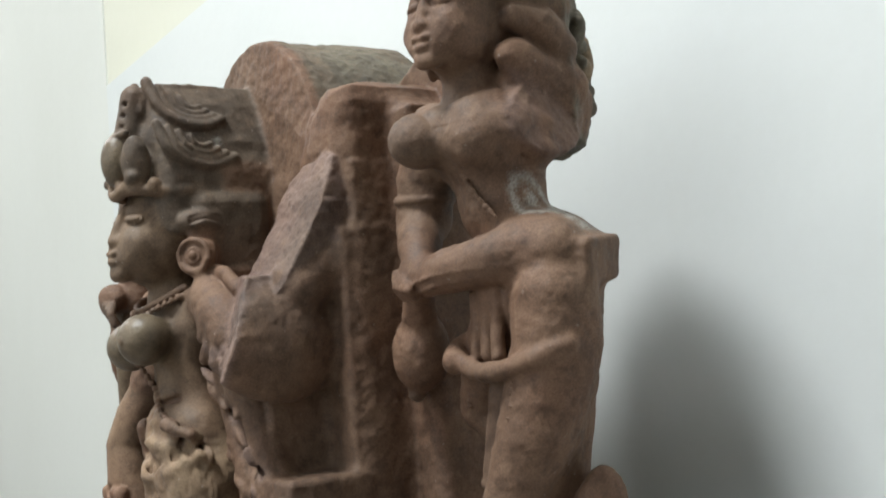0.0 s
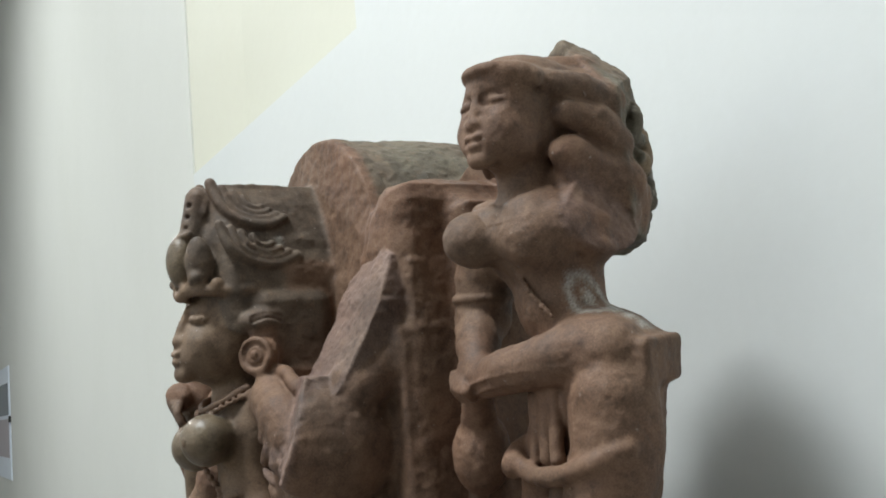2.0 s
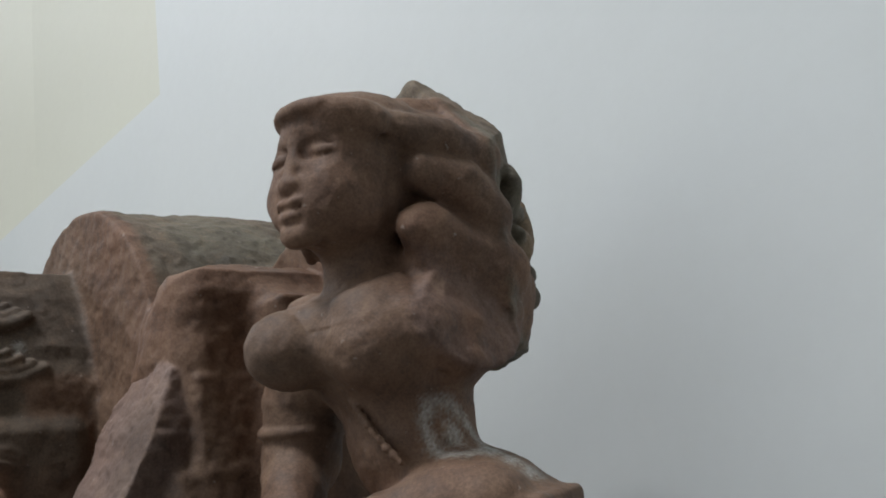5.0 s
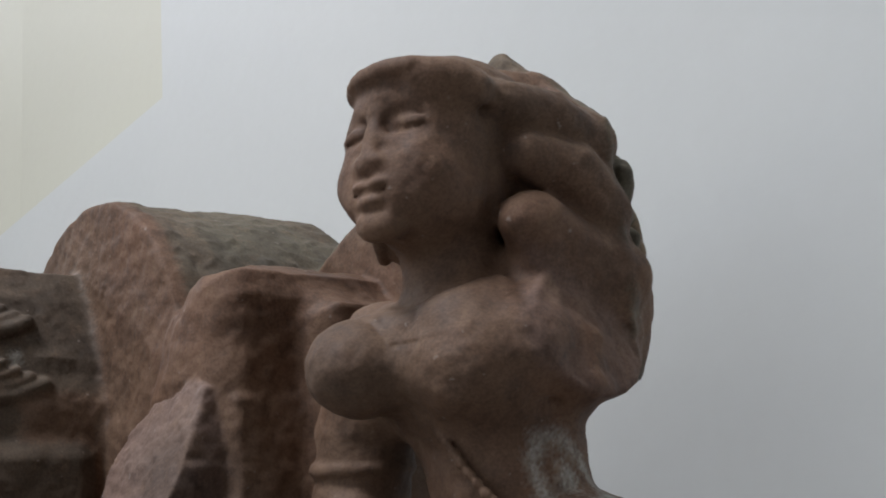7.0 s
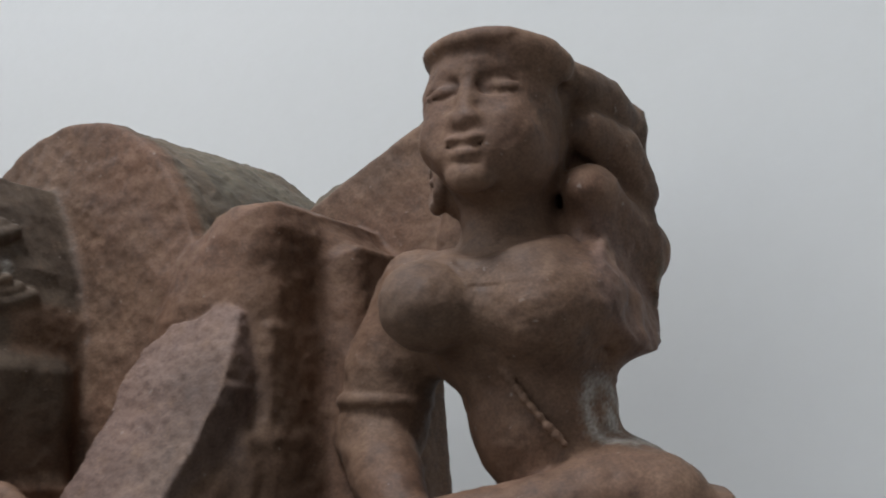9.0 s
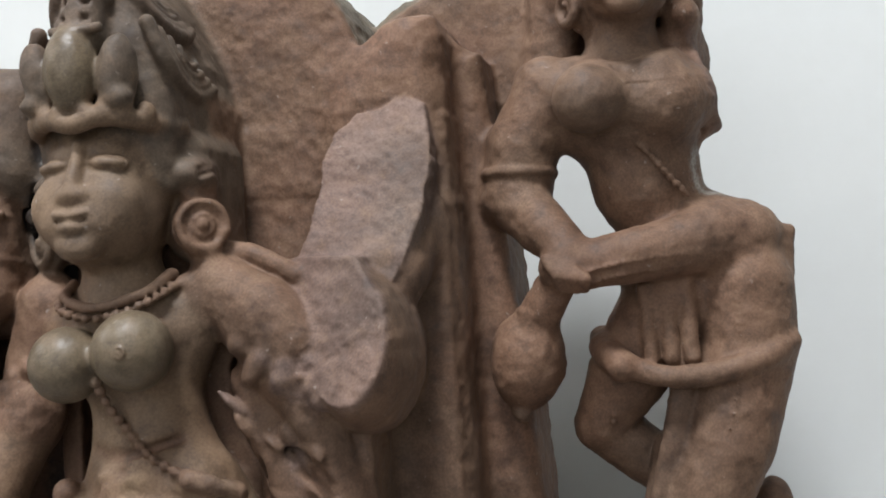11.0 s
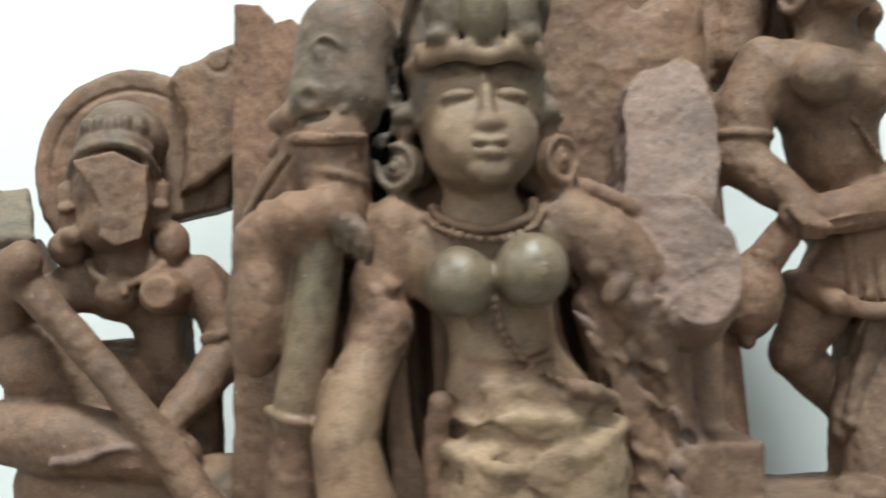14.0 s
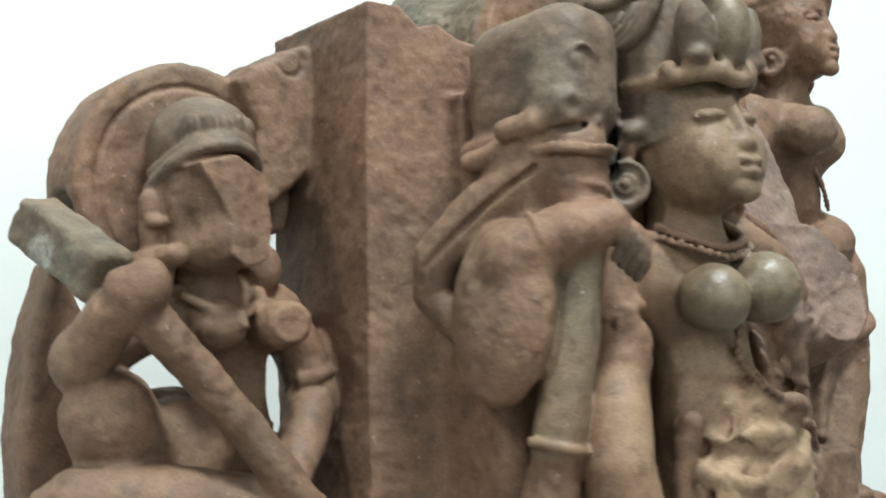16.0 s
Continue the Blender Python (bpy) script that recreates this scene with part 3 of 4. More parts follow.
    # rough hollow beside the head, its deep shade put into the stone colour
    ell((-0.896, 0.425, 1.395), (0.013, 0.030, 0.055), k=0.004, tone=HOLLOW_SHADE, cut=True)
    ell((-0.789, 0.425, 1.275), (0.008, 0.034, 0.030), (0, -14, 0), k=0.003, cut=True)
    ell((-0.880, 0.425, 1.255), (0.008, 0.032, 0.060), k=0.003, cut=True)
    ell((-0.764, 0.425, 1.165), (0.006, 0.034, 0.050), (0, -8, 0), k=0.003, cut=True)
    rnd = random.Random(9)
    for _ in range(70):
        ell((rnd.uniform(-0.915, -0.886), rnd.uniform(0.438, 0.462), rnd.uniform(1.335, 1.455)), [rnd.uniform(0.004, 0.010) for _ in range(3)], k=0.003, tone=HOLLOW_SHADE)
    # her left arm, broken at the elbow
    limb((-0.797, 0.399, 1.338, 0.0185), (-0.776, 0.396, 1.326, 0.0190), (-0.757, 0.397, 1.308, 0.018), k=0.010)
    ell((-0.772, 0.396, 1.318), (0.024, 0.017, 0.022), (0, 35, 0), k=0.006)
    rnd = random.Random(3)
    for _ in range(26):
        t = rnd.random()
        ell((-0.783 + 0.050 * t + rnd.uniform(-0.008, 0.008), 0.385 + rnd.uniform(-0.004, 0.006), 1.305 - 0.018 * t + rnd.uniform(-0.010, 0.010)), (rnd.uniform(0.004, 0.010), 0.006, rnd.uniform(0.003, 0.007)), (rnd.uniform(-30, 30), rnd.uniform(-60, 60), 0), k=0.002, tone=rnd.choice((RED, BREAK)))
    limb((-0.768, 0.394, 1.302, 0.014), (-0.752, 0.397, 1.278, 0.014), (-0.741, 0.404, 1.245, 0.012), (-0.726, 0.410, 1.205, 0.013), (-0.722, 0.412, 1.16, 0.014), k=0.006, tone=RED)
    limb((-0.784, 0.400, 1.290, 0.010), (-0.770, 0.402, 1.250, 0.012), (-0.752, 0.404, 1.205, 0.012), (-0.748, 0.406, 1.12, 0.014), k=0.006, tone=RED)
    slab((-0.752, 0.44, 1.2), (0.03, 0.035, 0.14), tone=RED)
    for _ in range(40):
        t = rnd.random()
        ell((-0.772 + 0.04 * t + rnd.uniform(-0.018, 0.018), 0.389 + rnd.uniform(0, 0.008) + 0.006 * t, 1.285 - 0.115 * t + rnd.uniform(-0.008, 0.008)), (rnd.uniform(0.002, 0.005), 0.004, rnd.uniform(0.005, 0.012)), (rnd.uniform(-25, 25), rnd.uniform(-50, -10), 0), k=0.002, tone=rnd.choice((RED, RED, BREAK)), cut=rnd.random() < 0.2)
    # lotus stump: a block whose front is broken away on a slant, over a rounded bud
    slant = ((-0.705, 0.4150, 1.351), (0.06, -0.88, 0.40))
    plate([(-0.749, 1.405), (-0.744, 1.420), (-0.732, 1.431), (-0.718, 1.434), (-0.706, 1.440), (-0.694, 1.434), (-0.689, 1.40), (-0.693, 1.372), (-0.700, 1.352), (-0.706, 1.338), (-0.730, 1.330), (-0.766, 1.332), (-0.754, 1.36), (-0.751, 1.385)], 0.365, 0.50, 0.001, k=0.001, tone=BREAK, planes=[slant])
    ell((-0.722, 0.412, 1.301), (0.0275, 0.057, 0.042), (-8, 0, 0), k=0.003, planes=[((-0.735, 0.3905, 1.330), (-0.30, -0.90, 0.30))])
    limb((-0.713, 0.43, 1.34, 0.02), (-0.708, 0.455, 1.36, 0.02), k=0.006)
    plate([(-0.772, 1.344), (-0.757, 1.352), (-0.720, 1.350), (-0.711, 1.334), (-0.711, 1.314), (-0.742, 1.298), (-0.764, 1.314)], 0.345, 0.45, 0.001, k=0.003, tone=BREAK, planes=[((-0.735, 0.3900, 1.330), (-0.30, -0.90, 0.30))])
    slab((-0.716, 0.474, 1.25), (0.030, 0.022, 0.13), k=0.01)
    line([(-0.798, 0.402, 1.358), (-0.782, 0.404, 1.356), (-0.766, 0.402, 1.349), (-0.756, 0.402, 1.343)], 0.0055, k=0.003)


def right_attendant():
    # her halo, broken round the back
    breaks = [((-0.575, 0.592, 1.48), (0.78, 0.62, 0.04)), ((-0.600, 0.612, 1.530), (0.30, 0.80, 0.52)), ((-0.600, 0.612, 1.445), (0.2, 0.72, -0.66)), ((-0.568, 0.55, 1.545), (0.65, 0.2, 0.73))]
    plate([(-0.76, 1.44), (-0.752, 1.502), (-0.735, 1.515), (-0.708, 1.526), (-0.678, 1.540), (-0.648, 1.554), (-0.622, 1.568), (-0.607, 1.575), (-0.585, 1.572), (-0.570, 1.567), (-0.535, 1.545), (-0.525, 1.43), (-0.59, 1.418), (-0.66, 1.435)], 0.553, 0.632, 0.006, tone=LICHEN, planes=breaks)
    plate([(-0.752, 1.45), (-0.748, 1.500), (-0.703, 1.524), (-0.660, 1.543), (-0.615, 1.560), (-0.57, 1.556), (-0.545, 1.53), (-0.54, 1.44), (-0.66, 1.44)], 0.548, 0.562, 0.004, tone=RED, planes=breaks)
    rnd = random.Random(12)
    for n in range(16):
        t = n / 15
        ell((-0.564 - 0.022 * t + rnd.uniform(-0.004, 0.004), 0.578 + 0.024 * t + rnd.uniform(-0.004, 0.004), 1.442 + 0.100 * rnd.random()), (rnd.uniform(0.005, 0.010), rnd.uniform(0.005, 0.010), rnd.uniform(0.006, 0.012)), (rnd.uniform(-40, 40), rnd.uniform(-40, 40), 0), k=0.003, tone=rnd.choice((LICHEN, CRUST, LICHEN)), cut=rnd.random() < 0.3)
    ell((-0.559, 0.570, 1.452), (0.011, 0.013, 0.012), (20, 30, 0), k=0.004)
    ell((-0.575, 0.597, 1.485), (0.006, 0.006, 0.016), k=0.003, tone=CRUST)
    proportion((-0.590, 0.49, 1.51), (0.93, 0.96, 0.97), (0.008, 0.003, -0.0015))
    # head and hair
    ell((-0.5940, 0.4960, 1.510), (0.0305, 0.0365, 0.037), (0, 0, 10), k=0.006)
    ell((-0.5950, 0.4835, 1.5200), (0.0310, 0.0250, 0.0240), (0, 0, 10), k=0.008)
    ell((-0.5910, 0.4830, 1.492), (0.026, 0.026, 0.019), (0, 0, 10), k=0.008)
    face((-0.5880, 0.4512, 1.5025), 12, 0.95, RED)
    ell((-0.5960, 0.5050, 1.530), (0.0345, 0.046, 0.0265), (0, 0, 10), k=0.004)
    line([(-0.6260, 0.4990, 1.537), (-0.6215, 0.4785, 1.5415), (-0.6100, 0.4655, 1.5425), (-0.5915, 0.4602, 1.5412), (-0.5735, 0.4655, 1.5405), (-0.5620, 0.4815, 1.537)], 0.0038, k=0.004)
    line([(-0.618, 0.500, 1.532), (-0.613, 0.484, 1.536), (-0.604, 0.4745, 1.537), (-0.588, 0.4710, 1.536), (-0.572, 0.4750, 1.535), (-0.562, 0.488, 1.532)], 0.0085, k=0.006)
    limb((-0.6040, 0.4980, 1.546, 0.007), (-0.5940, 0.5260, 1.549, 0.009), (-0.5890, 0.5560, 1.548, 0.010), k=0.004)
    ell((-0.582, 0.540, 1.500), (0.026, 0.026, 0.046), k=0.008)
    limb((-0.562, 0.503, 1.530, 0.0085), (-0.5585, 0.527, 1.526, 0.011), (-0.561, 0.552, 1.518, 0.012), k=0.004)
    limb((-0.5615, 0.513, 1.509, 0.0105), (-0.5565, 0.534, 1.504, 0.0125), (-0.557, 0.552, 1.488, 0.013), k=0.003)
    ell((-0.5585, 0.513, 1.4800), (0.0125, 0.0180, 0.0130), k=0.007)
    limb((-0.558, 0.53, 1.472, 0.012), (-0.558, 0.556, 1.462, 0.016), k=0.008)
    limb((-0.564, 0.516, 1.462, 0.013), (-0.562, 0.545, 1.455, 0.015), k=0.008)
    line([(-0.5640, 0.4880, 1.532), (-0.5605, 0.4955, 1.515), (-0.5640, 0.4970, 1.495), (-0.5680, 0.4960, 1.480)], 0.0014, k=0.004, cut=True)
    for n in range(6):
        line([(-0.622, 0.49 + 0.006 * n, 1.538 - 0.004 * n), (-0.631, 0.51 + 0.006 * n, 1.522 - 0.006 * n), (-0.640, 0.54, 1.505 - 0.010 * n)], 0.0036, k=0.001)
    limb((-0.635, 0.545, 1.52, 0.02), (-0.645, 0.548, 1.46, 0.02), k=0.008)
    ell((-0.620, 0.494, 1.487), (0.008, 0.013, 0.013), k=0.002)
    ring((-0.6255, 0.488, 1.4865), (-0.75, -0.66, 0), 0.0085, 0.0038, k=0.0012)
    ell((-0.6265, 0.4865, 1.489), (0.003, 0.003, 0.003), k=0.001)
    proportion()
    # neck, chest
    limb((-0.586, 0.504, 1.447, 0.022), (-0.588, 0.502, 1.485, 0.019), k=0.008)
    line([(-0.613, 0.498, 1.455), (-0.603, 0.482, 1.449), (-0.585, 0.4755, 1.4455), (-0.566, 0.482, 1.449), (-0.558, 0.498, 1.456)], 0.0022, k=0.0016)
    ell((-0.588, 0.505, 1.434), (0.052, 0.027, 0.026), (0, 4, 0), k=0.010)
    ell((-0.6055, 0.4690, 1.4300), (0.0195, 0.0215, 0.0190), k=0.014)
    ell((-0.5650, 0.4870, 1.4260), (0.0175, 0.0180, 0.0175), k=0.022)
    limb((-0.578, 0.508, 1.440, 0.020), (-0.562, 0.515, 1.436, 0.021), k=0.008)
    ell((-0.552, 0.528, 1.436), (0.030, 0.035, 0.0265), (12, 10, 0), k=0.003, planes=[((-0.5415, 0.53, 1.434), (0.955, 0.10, 0.27))])
    ell((-0.5455, 0.524, 1.4235), (0.0130, 0.018, 0.0135), (20, 10, 0), k=0.002, planes=[((-0.5385, 0.53, 1.424), (0.955, 0.10, 0.27))])
    limb((-0.560, 0.53, 1.435, 0.016), (-0.566, 0.565, 1.44, 0.018), k=0.006)
    limb((-0.548, 0.524, 1.430, 0.0120), (-0.5400, 0.522, 1.4185, 0.0055), k=0.003)
    line([(-0.560, 0.492, 1.432), (-0.554, 0.499, 1.420), (-0.546, 0.510, 1.4115)], 0.0024, k=0.004, cut=True)
    # waist, pearl cord
    ell((-0.580, 0.516, 1.392), (0.0325, 0.029, 0.045), (0, -8, 0), k=0.014)
    ell((-0.592, 0.510, 1.415), (0.036, 0.025, 0.018), k=0.012)
    cord = [(-0.588, 0.4865, 1.414), (-0.580, 0.4845, 1.404), (-0.574, 0.4835, 1.397), (-0.565, 0.4860, 1.385), (-0.556, 0.490, 1.374)]
    line(cord, 0.0013, k=0.0012)
    beads(cord, 0.0021, 0.0048)
    # hips, girdle and the broken hand on the hip
    ell((-0.560, 0.522, 1.340), (0.042, 0.036, 0.030), (0, -8, 0), k=0.010)
    limb((-0.616, 0.472, 1.338, 0.0125), (-0.590, 0.476, 1.3425, 0.0150), (-0.555, 0.490, 1.347, 0.0180), (-0.528, 0.512, 1.350, 0.021), k=0.004)
    slab((-0.531, 0.529, 1.3440), (0.025, 0.026, 0.0150), (4, 6, 24), edge=0.004, k=0.005)
    ell((-0.546, 0.525, 1.357), (0.027, 0.036, 0.020), (0, 22, 0), k=0.010)
    on = (0.45, -0.55, 0.7)
    c, u, v = np.array([-0.549, 0.517, 1.379]), np.array([0.77, 0.64, -0.1]), np.array([-0.45, 0.54, 0.71])
    mark([c + 0.0115 * (math.cos(a) * u + math.sin(a) * v) for a in np.linspace(0, 6.3, 16)], 0.0014, on)
    mark([c - 0.002 * u - 0.004 * v, c - 0.001 * u + 0.004 * v, c + 0.003 * u - 0.003 * v], 0.0011, on)
    for n in range(3):
        p = c + (0.015 + 0.008 * n) * u - (0.003 + 0.003 * n) * v
        mark([p - 0.004 * v, p + 0.005 * v, p + 0.004 * u + 0.002 * v], 0.0014, on)
    for dz, dy in ((-0.003, 0.0), (-0.009, 0.0032)):
        beads([(-0.612, 0.4605 + dy, 1.338 + dz), (-0.590, 0.4618 + dy, 1.342 + dz), (-0.556, 0.4730 + dy, 1.345 + dz)], 0.0016, 0.0034)
    # right arm and water pot
    limb((-0.632, 0.503, 1.443, 0.0195), (-0.648, 0.502, 1.41, 0.0210), (-0.652, 0.502, 1.382, 0.0190), k=0.010)
    ring((-0.6510, 0.502, 1.3955), (0.05, 0, 1), 0.0190, 0.0032, k=0.0012)
    limb((-0.6555, 0.500, 1.380, 0.0170), (-0.638, 0.486, 1.363, 0.0155), (-0.622, 0.474, 1.347, 0.0120), k=0.005)
    ell((-0.626, 0.470, 1.338), (0.0135, 0.0115, 0.0135), k=0.004)
    for n in range(4):
        limb((-0.634 + 0.004 * n, 0.462, 1.343 - 0.001 * n, 0.0036), (-0.628 + 0.005 * n, 0.4575, 1.334 - 0.001 * n, 0.0036), (-0.626 + 0.004 * n, 0.463, 1.3265, 0.0033), k=0.001)
    limb((-0.632, 0.478, 1.328, 0.0110), (-0.643, 0.485, 1.312, 0.0125), k=0.003)
    ring((-0.643, 0.485, 1.3125), (0.4, 0, 1), 0.0105, 0.0024, k=0.0015)
    ell((-0.6515, 0.490, 1.288), (0.0215, 0.0200, 0.0290), (0, 8, 0), k=0.004)
    ell((-0.6565, 0.488, 1.2590), (0.0055, 0.007, 0.0065), k=0.003, tone=GREY)
    # standing leg
    limb((-0.530, 0.512, 1.320, 0.0290), (-0.530, 0.512, 1.290, 0.0290), (-0.545, 0.503, 1.235, 0.0265), (-0.566, 0.495, 1.185, 0.0210), (-0.578, 0.49, 1.12, 0.020), k=0.006)
    limb((-0.545, 0.534, 1.320, 0.0265), (-0.547, 0.528, 1.280, 0.0260), (-0.556, 0.526, 1.225, 0.0245), (-0.562, 0.527, 1.18, 0.0220), (-0.57, 0.52, 1.12, 0.02), k=0.010)
    # crossed leg
    limb((-0.570, 0.512, 1.318, 0.0270), (-0.598, 0.512, 1.275, 0.0225), (-0.614, 0.514, 1.248, 0.0165), k=0.005)
    limb((-0.613, 0.516, 1.246, 0.0165), (-0.592, 0.524, 1.228, 0.0165), (-0.574, 0.53, 1.214, 0.017), k=0.003)
    limb((-0.5765, 0.508, 1.235, 0.0085), (-0.582, 0.506, 1.205, 0.0110), (-0.584, 0.505, 1.192, 0.0085), k=0.002)
    slab((-0.573, 0.497, 1.24), (0.007, 0.010, 0.045), (0, 14, 0), edge=0.004, k=0.003)
    # sash looped across the thighs, pleats between them
    line([(-0.611, 0.500, 1.293), (-0.600, 0.485, 1.284), (-0.575, 0.480, 1.2755), (-0.548, 0.4795, 1.2755), (-0.522, 0.4845, 1.2825), (-0.507, 0.500, 1.290)], 0.0062, k=0.004)
    line([(-0.611, 0.52, 1.296), (-0.606, 0.492, 1.289), (-0.598, 0.480, 1.2815)], 0.0085, k=0.003)
    for x in (-0.583, -0.572, -0.561):
        limb((x, 0.491, 1.325, 0.005), (x + 0.001, 0.488, 1.285, 0.005), k=0.002)
    beads([(-0.600, 0.495, 1.268), (-0.604, 0.495, 1.258), (-0.606, 0.496, 1.250)], 0.0016, 0.0038)
    beads([(-0.534, 0.4835, 1.318), (-0.534, 0.4835, 1.297)], 0.0012, 0.004)
    beads([(-0.537, 0.478, 1.268), (-0.541, 0.4765, 1.252), (-0.544, 0.4765, 1.243)], 0.0012, 0.0038)
    # lower leg behind, and the ledge she stands on
    ell((-0.526, 0.533, 1.176), (0.016, 0.021, 0.036), (0, 12, 0), k=0.004)
    limb((-0.524, 0.535, 1.15, 0.016), (-0.520, 0.54, 1.06, 0.018), k=0.004)
    slab((-0.610, 0.51, 1.105), (0.062, 0.055, 0.052), edge=0.01, k=0.008)
    slab((-0.585, 0.52, 1.085), (0.09, 0.06, 0.025), edge=0.008)
    ell((-0.586, 0.478, 1.158), (0.017, 0.027, 0.009), k=0.004)


def left_attendant():
    # halo with an incised rim, and the stone tie to the pier
    proportion((-1.095, 0.55, 1.43), (0.88, 1, 0.93), (0.004, 0, -0.004))
    disc = [(-1.061 + 0.0770 * math.cos(a), 1.3865 + 0.0785 * math.sin(a)) for a in np.linspace(-0.35, math.pi + 0.75, 26)]
    plate(disc, 0.572, 0.622, 0.006)
    ring((-1.061, 0.572, 1.3865), (0, 1, 0), 0.0625, 0.0016, k=0.002, cut=True)
    proportion()
    plate([(-1.028, 1.370), (-1.016, 1.374), (-0.985, 1.396), (-0.975, 1.475), (-0.990, 1.473), (-1.004, 1.469), (-1.014, 1.461), (-1.026, 1.458), (-1.034, 1.448), (-1.022, 1.42)], 0.556, 0.612, 0.006)
    line([(-1.034, 0.556, 1.449), (-1.020, 0.555, 1.42), (-1.018, 0.556, 1.385)], 0.0018, k=0.003, cut=True)
    ring((-1.000, 0.556, 1.462), (0, 1, 0), 0.009, 0.0016, k=0.002, cut=True)
    plate([(-1.155, 1.19), (-1.118, 1.19), (-1.112, 1.30), (-1.135, 1.345), (-1.150, 1.30), (-1.157, 1.25)], 0.585, 0.625, 0.006)
    proportion((-1.07, 0.55, 1.43), (0.95, 1, 0.90), (0.004, 0.004, 0))
    slab((-1.078, 0.588, 1.335), (0.036, 0.012, 0.045), edge=0.006, k=0.006)
    # head
    ell((-1.0730, 0.540, 1.364), (0.0288, 0.034, 0.042), k=0.006)
    ell((-1.0740, 0.528, 1.338), (0.0235, 0.023, 0.018), k=0.008)
    limb((-1.0740, 0.516, 1.372, 0.016), (-1.0720, 0.512, 1.342, 0.014), k=0.008)
    plate([(-1.094, 1.384), (-1.068, 1.390), (-1.047, 1.380), (-1.046, 1.352), (-1.051, 1.328), (-1.067, 1.322), (-1.077, 1.330), (-1.074, 1.350), (-1.083, 1.366)], 0.485, 0.535, 0.003, k=0.004, tone=RED, planes=[((-1.068, 0.5005, 1.358), (0.22, -0.96, 0.10))])
    ell((-1.0680, 0.546, 1.403), (0.0315, 0.034, 0.0300), k=0.003, tone=GREY)
    for n in range(5):
        ell((-1.0880 + 0.0090 * n, 0.5165 + 0.0012 * (n - 2) ** 2, 1.4075 + 0.0015 * (n % 2)), (0.0048, 0.007, 0.0095), (20, 0, 0), k=0.0025, tone=GREY)
    line([(-1.1040, 0.540, 1.374), (-1.0970, 0.522, 1.387), (-1.0830, 0.511, 1.3955), (-1.0640, 0.508, 1.3965), (-1.0490, 0.515, 1.389), (-1.0430, 0.530, 1.377)], 0.0034, k=0.006, tone=GREY)
    line([(-1.1020, 0.540, 1.384), (-1.0920, 0.520, 1.3965), (-1.0760, 0.512, 1.4020), (-1.0580, 0.513, 1.4010), (-1.0460, 0.521, 1.393)], 0.0030, k=0.004, tone=GREY)
    for e, x in ((-1, -1.1050), (1, -1.0420)):
        limb((x, 0.536, 1.366, 0.007), (x, 0.536, 1.340, 0.007), k=0.003)
        ell((x, 0.530, 1.3525), (0.006, 0.007, 0.005), k=0.002)
    limb((-1.1100, 0.545, 1.326, 0.0115), (-1.0990, 0.520, 1.3325, 0.0065), k=0.003)
    ell((-1.1060, 0.536, 1.324), (0.012, 0.013, 0.014), k=0.003)
    ell((-1.0350, 0.540, 1.324), (0.0125, 0.014, 0.0175), k=0.003)
    limb((-1.0680, 0.548, 1.300, 0.021), (-1.0710, 0.542, 1.33, 0.0185), k=0.006)
    line([(-1.0910, 0.535, 1.312), (-1.0840, 0.520, 1.303), (-1.0660, 0.514, 1.2965), (-1.0480, 0.520, 1.302), (-1.0400, 0.536, 1.312)], 0.0034, k=0.0015)
    limb((-1.0650, 0.511, 1.296, 0.003), (-1.0640, 0.509, 1.289, 0.0022), k=0.001)
    # trunk
    ell((-1.0580, 0.552, 1.292), (0.046, 0.024, 0.027), k=0.010)
    ell((-1.0420, 0.560, 1.252), (0.0235, 0.022, 0.042), (0, -10, 0), k=0.012)
    ell((-1.0710, 0.5260, 1.2895), (0.0160, 0.0165, 0.0155), k=0.004)
    limb((-1.0380, 0.535, 1.289, 0.0165), (-1.0390, 0.508, 1.289, 0.0150), k=0.003)
    slab((-1.0390, 0.489, 1.289), (0.02, 0.0085, 0.02), (0, 0, -6), edge=0.001, k=0.0, tone=RED, cut=True)
    proportion((-1.095, 0.55, 1.43), (0.86, 1, 1), (0, -0.003, -0.003))
    # arms
    limb((-1.006, 0.556, 1.312, 0.0175), (-0.988, 0.555, 1.286, 0.0170), (-0.984, 0.551, 1.264, 0.0150), k=0.008)
    line([(-0.999, 0.541, 1.274), (-0.988, 0.535, 1.276), (-0.973, 0.541, 1.279)], 0.0034, k=0.002)
    line([(-1.026, 0.553, 1.322), (-1.000, 0.560, 1.324), (-0.980, 0.566, 1.305), (-0.972, 0.568, 1.275)], 0.0055, k=0.003)
    limb((-0.985, 0.549, 1.262, 0.0165), (-1.006, 0.533, 1.240, 0.0150), (-1.028, 0.516, 1.219, 0.0115), k=0.005)
    ell((-1.030, 0.510, 1.214), (0.014, 0.010, 0.013), k=0.003)
    for n in range(3):
        limb((-1.026 + 0.006 * n, 0.503, 1.216 - 0.003 * n, 0.0042), (-1.018 + 0.004 * n, 0.503, 1.205 - 0.003 * n, 0.004), (-1.020 + 0.004 * n, 0.506, 1.195 - 0.003 * n, 0.0036), k=0.0012)
    limb((-1.098, 0.556, 1.312, 0.0165), (-1.130, 0.556, 1.298, 0.0175), (-1.146, 0.548, 1.292, 0.0165), k=0.008)
    limb((-1.146, 0.546, 1.292, 0.0165), (-1.138, 0.520, 1.313, 0.0145), (-1.128, 0.506, 1.326, 0.0135), k=0.005)
    ell((-1.124, 0.503, 1.328), (0.0135, 0.0125, 0.0145), k=0.003)
    proportion()
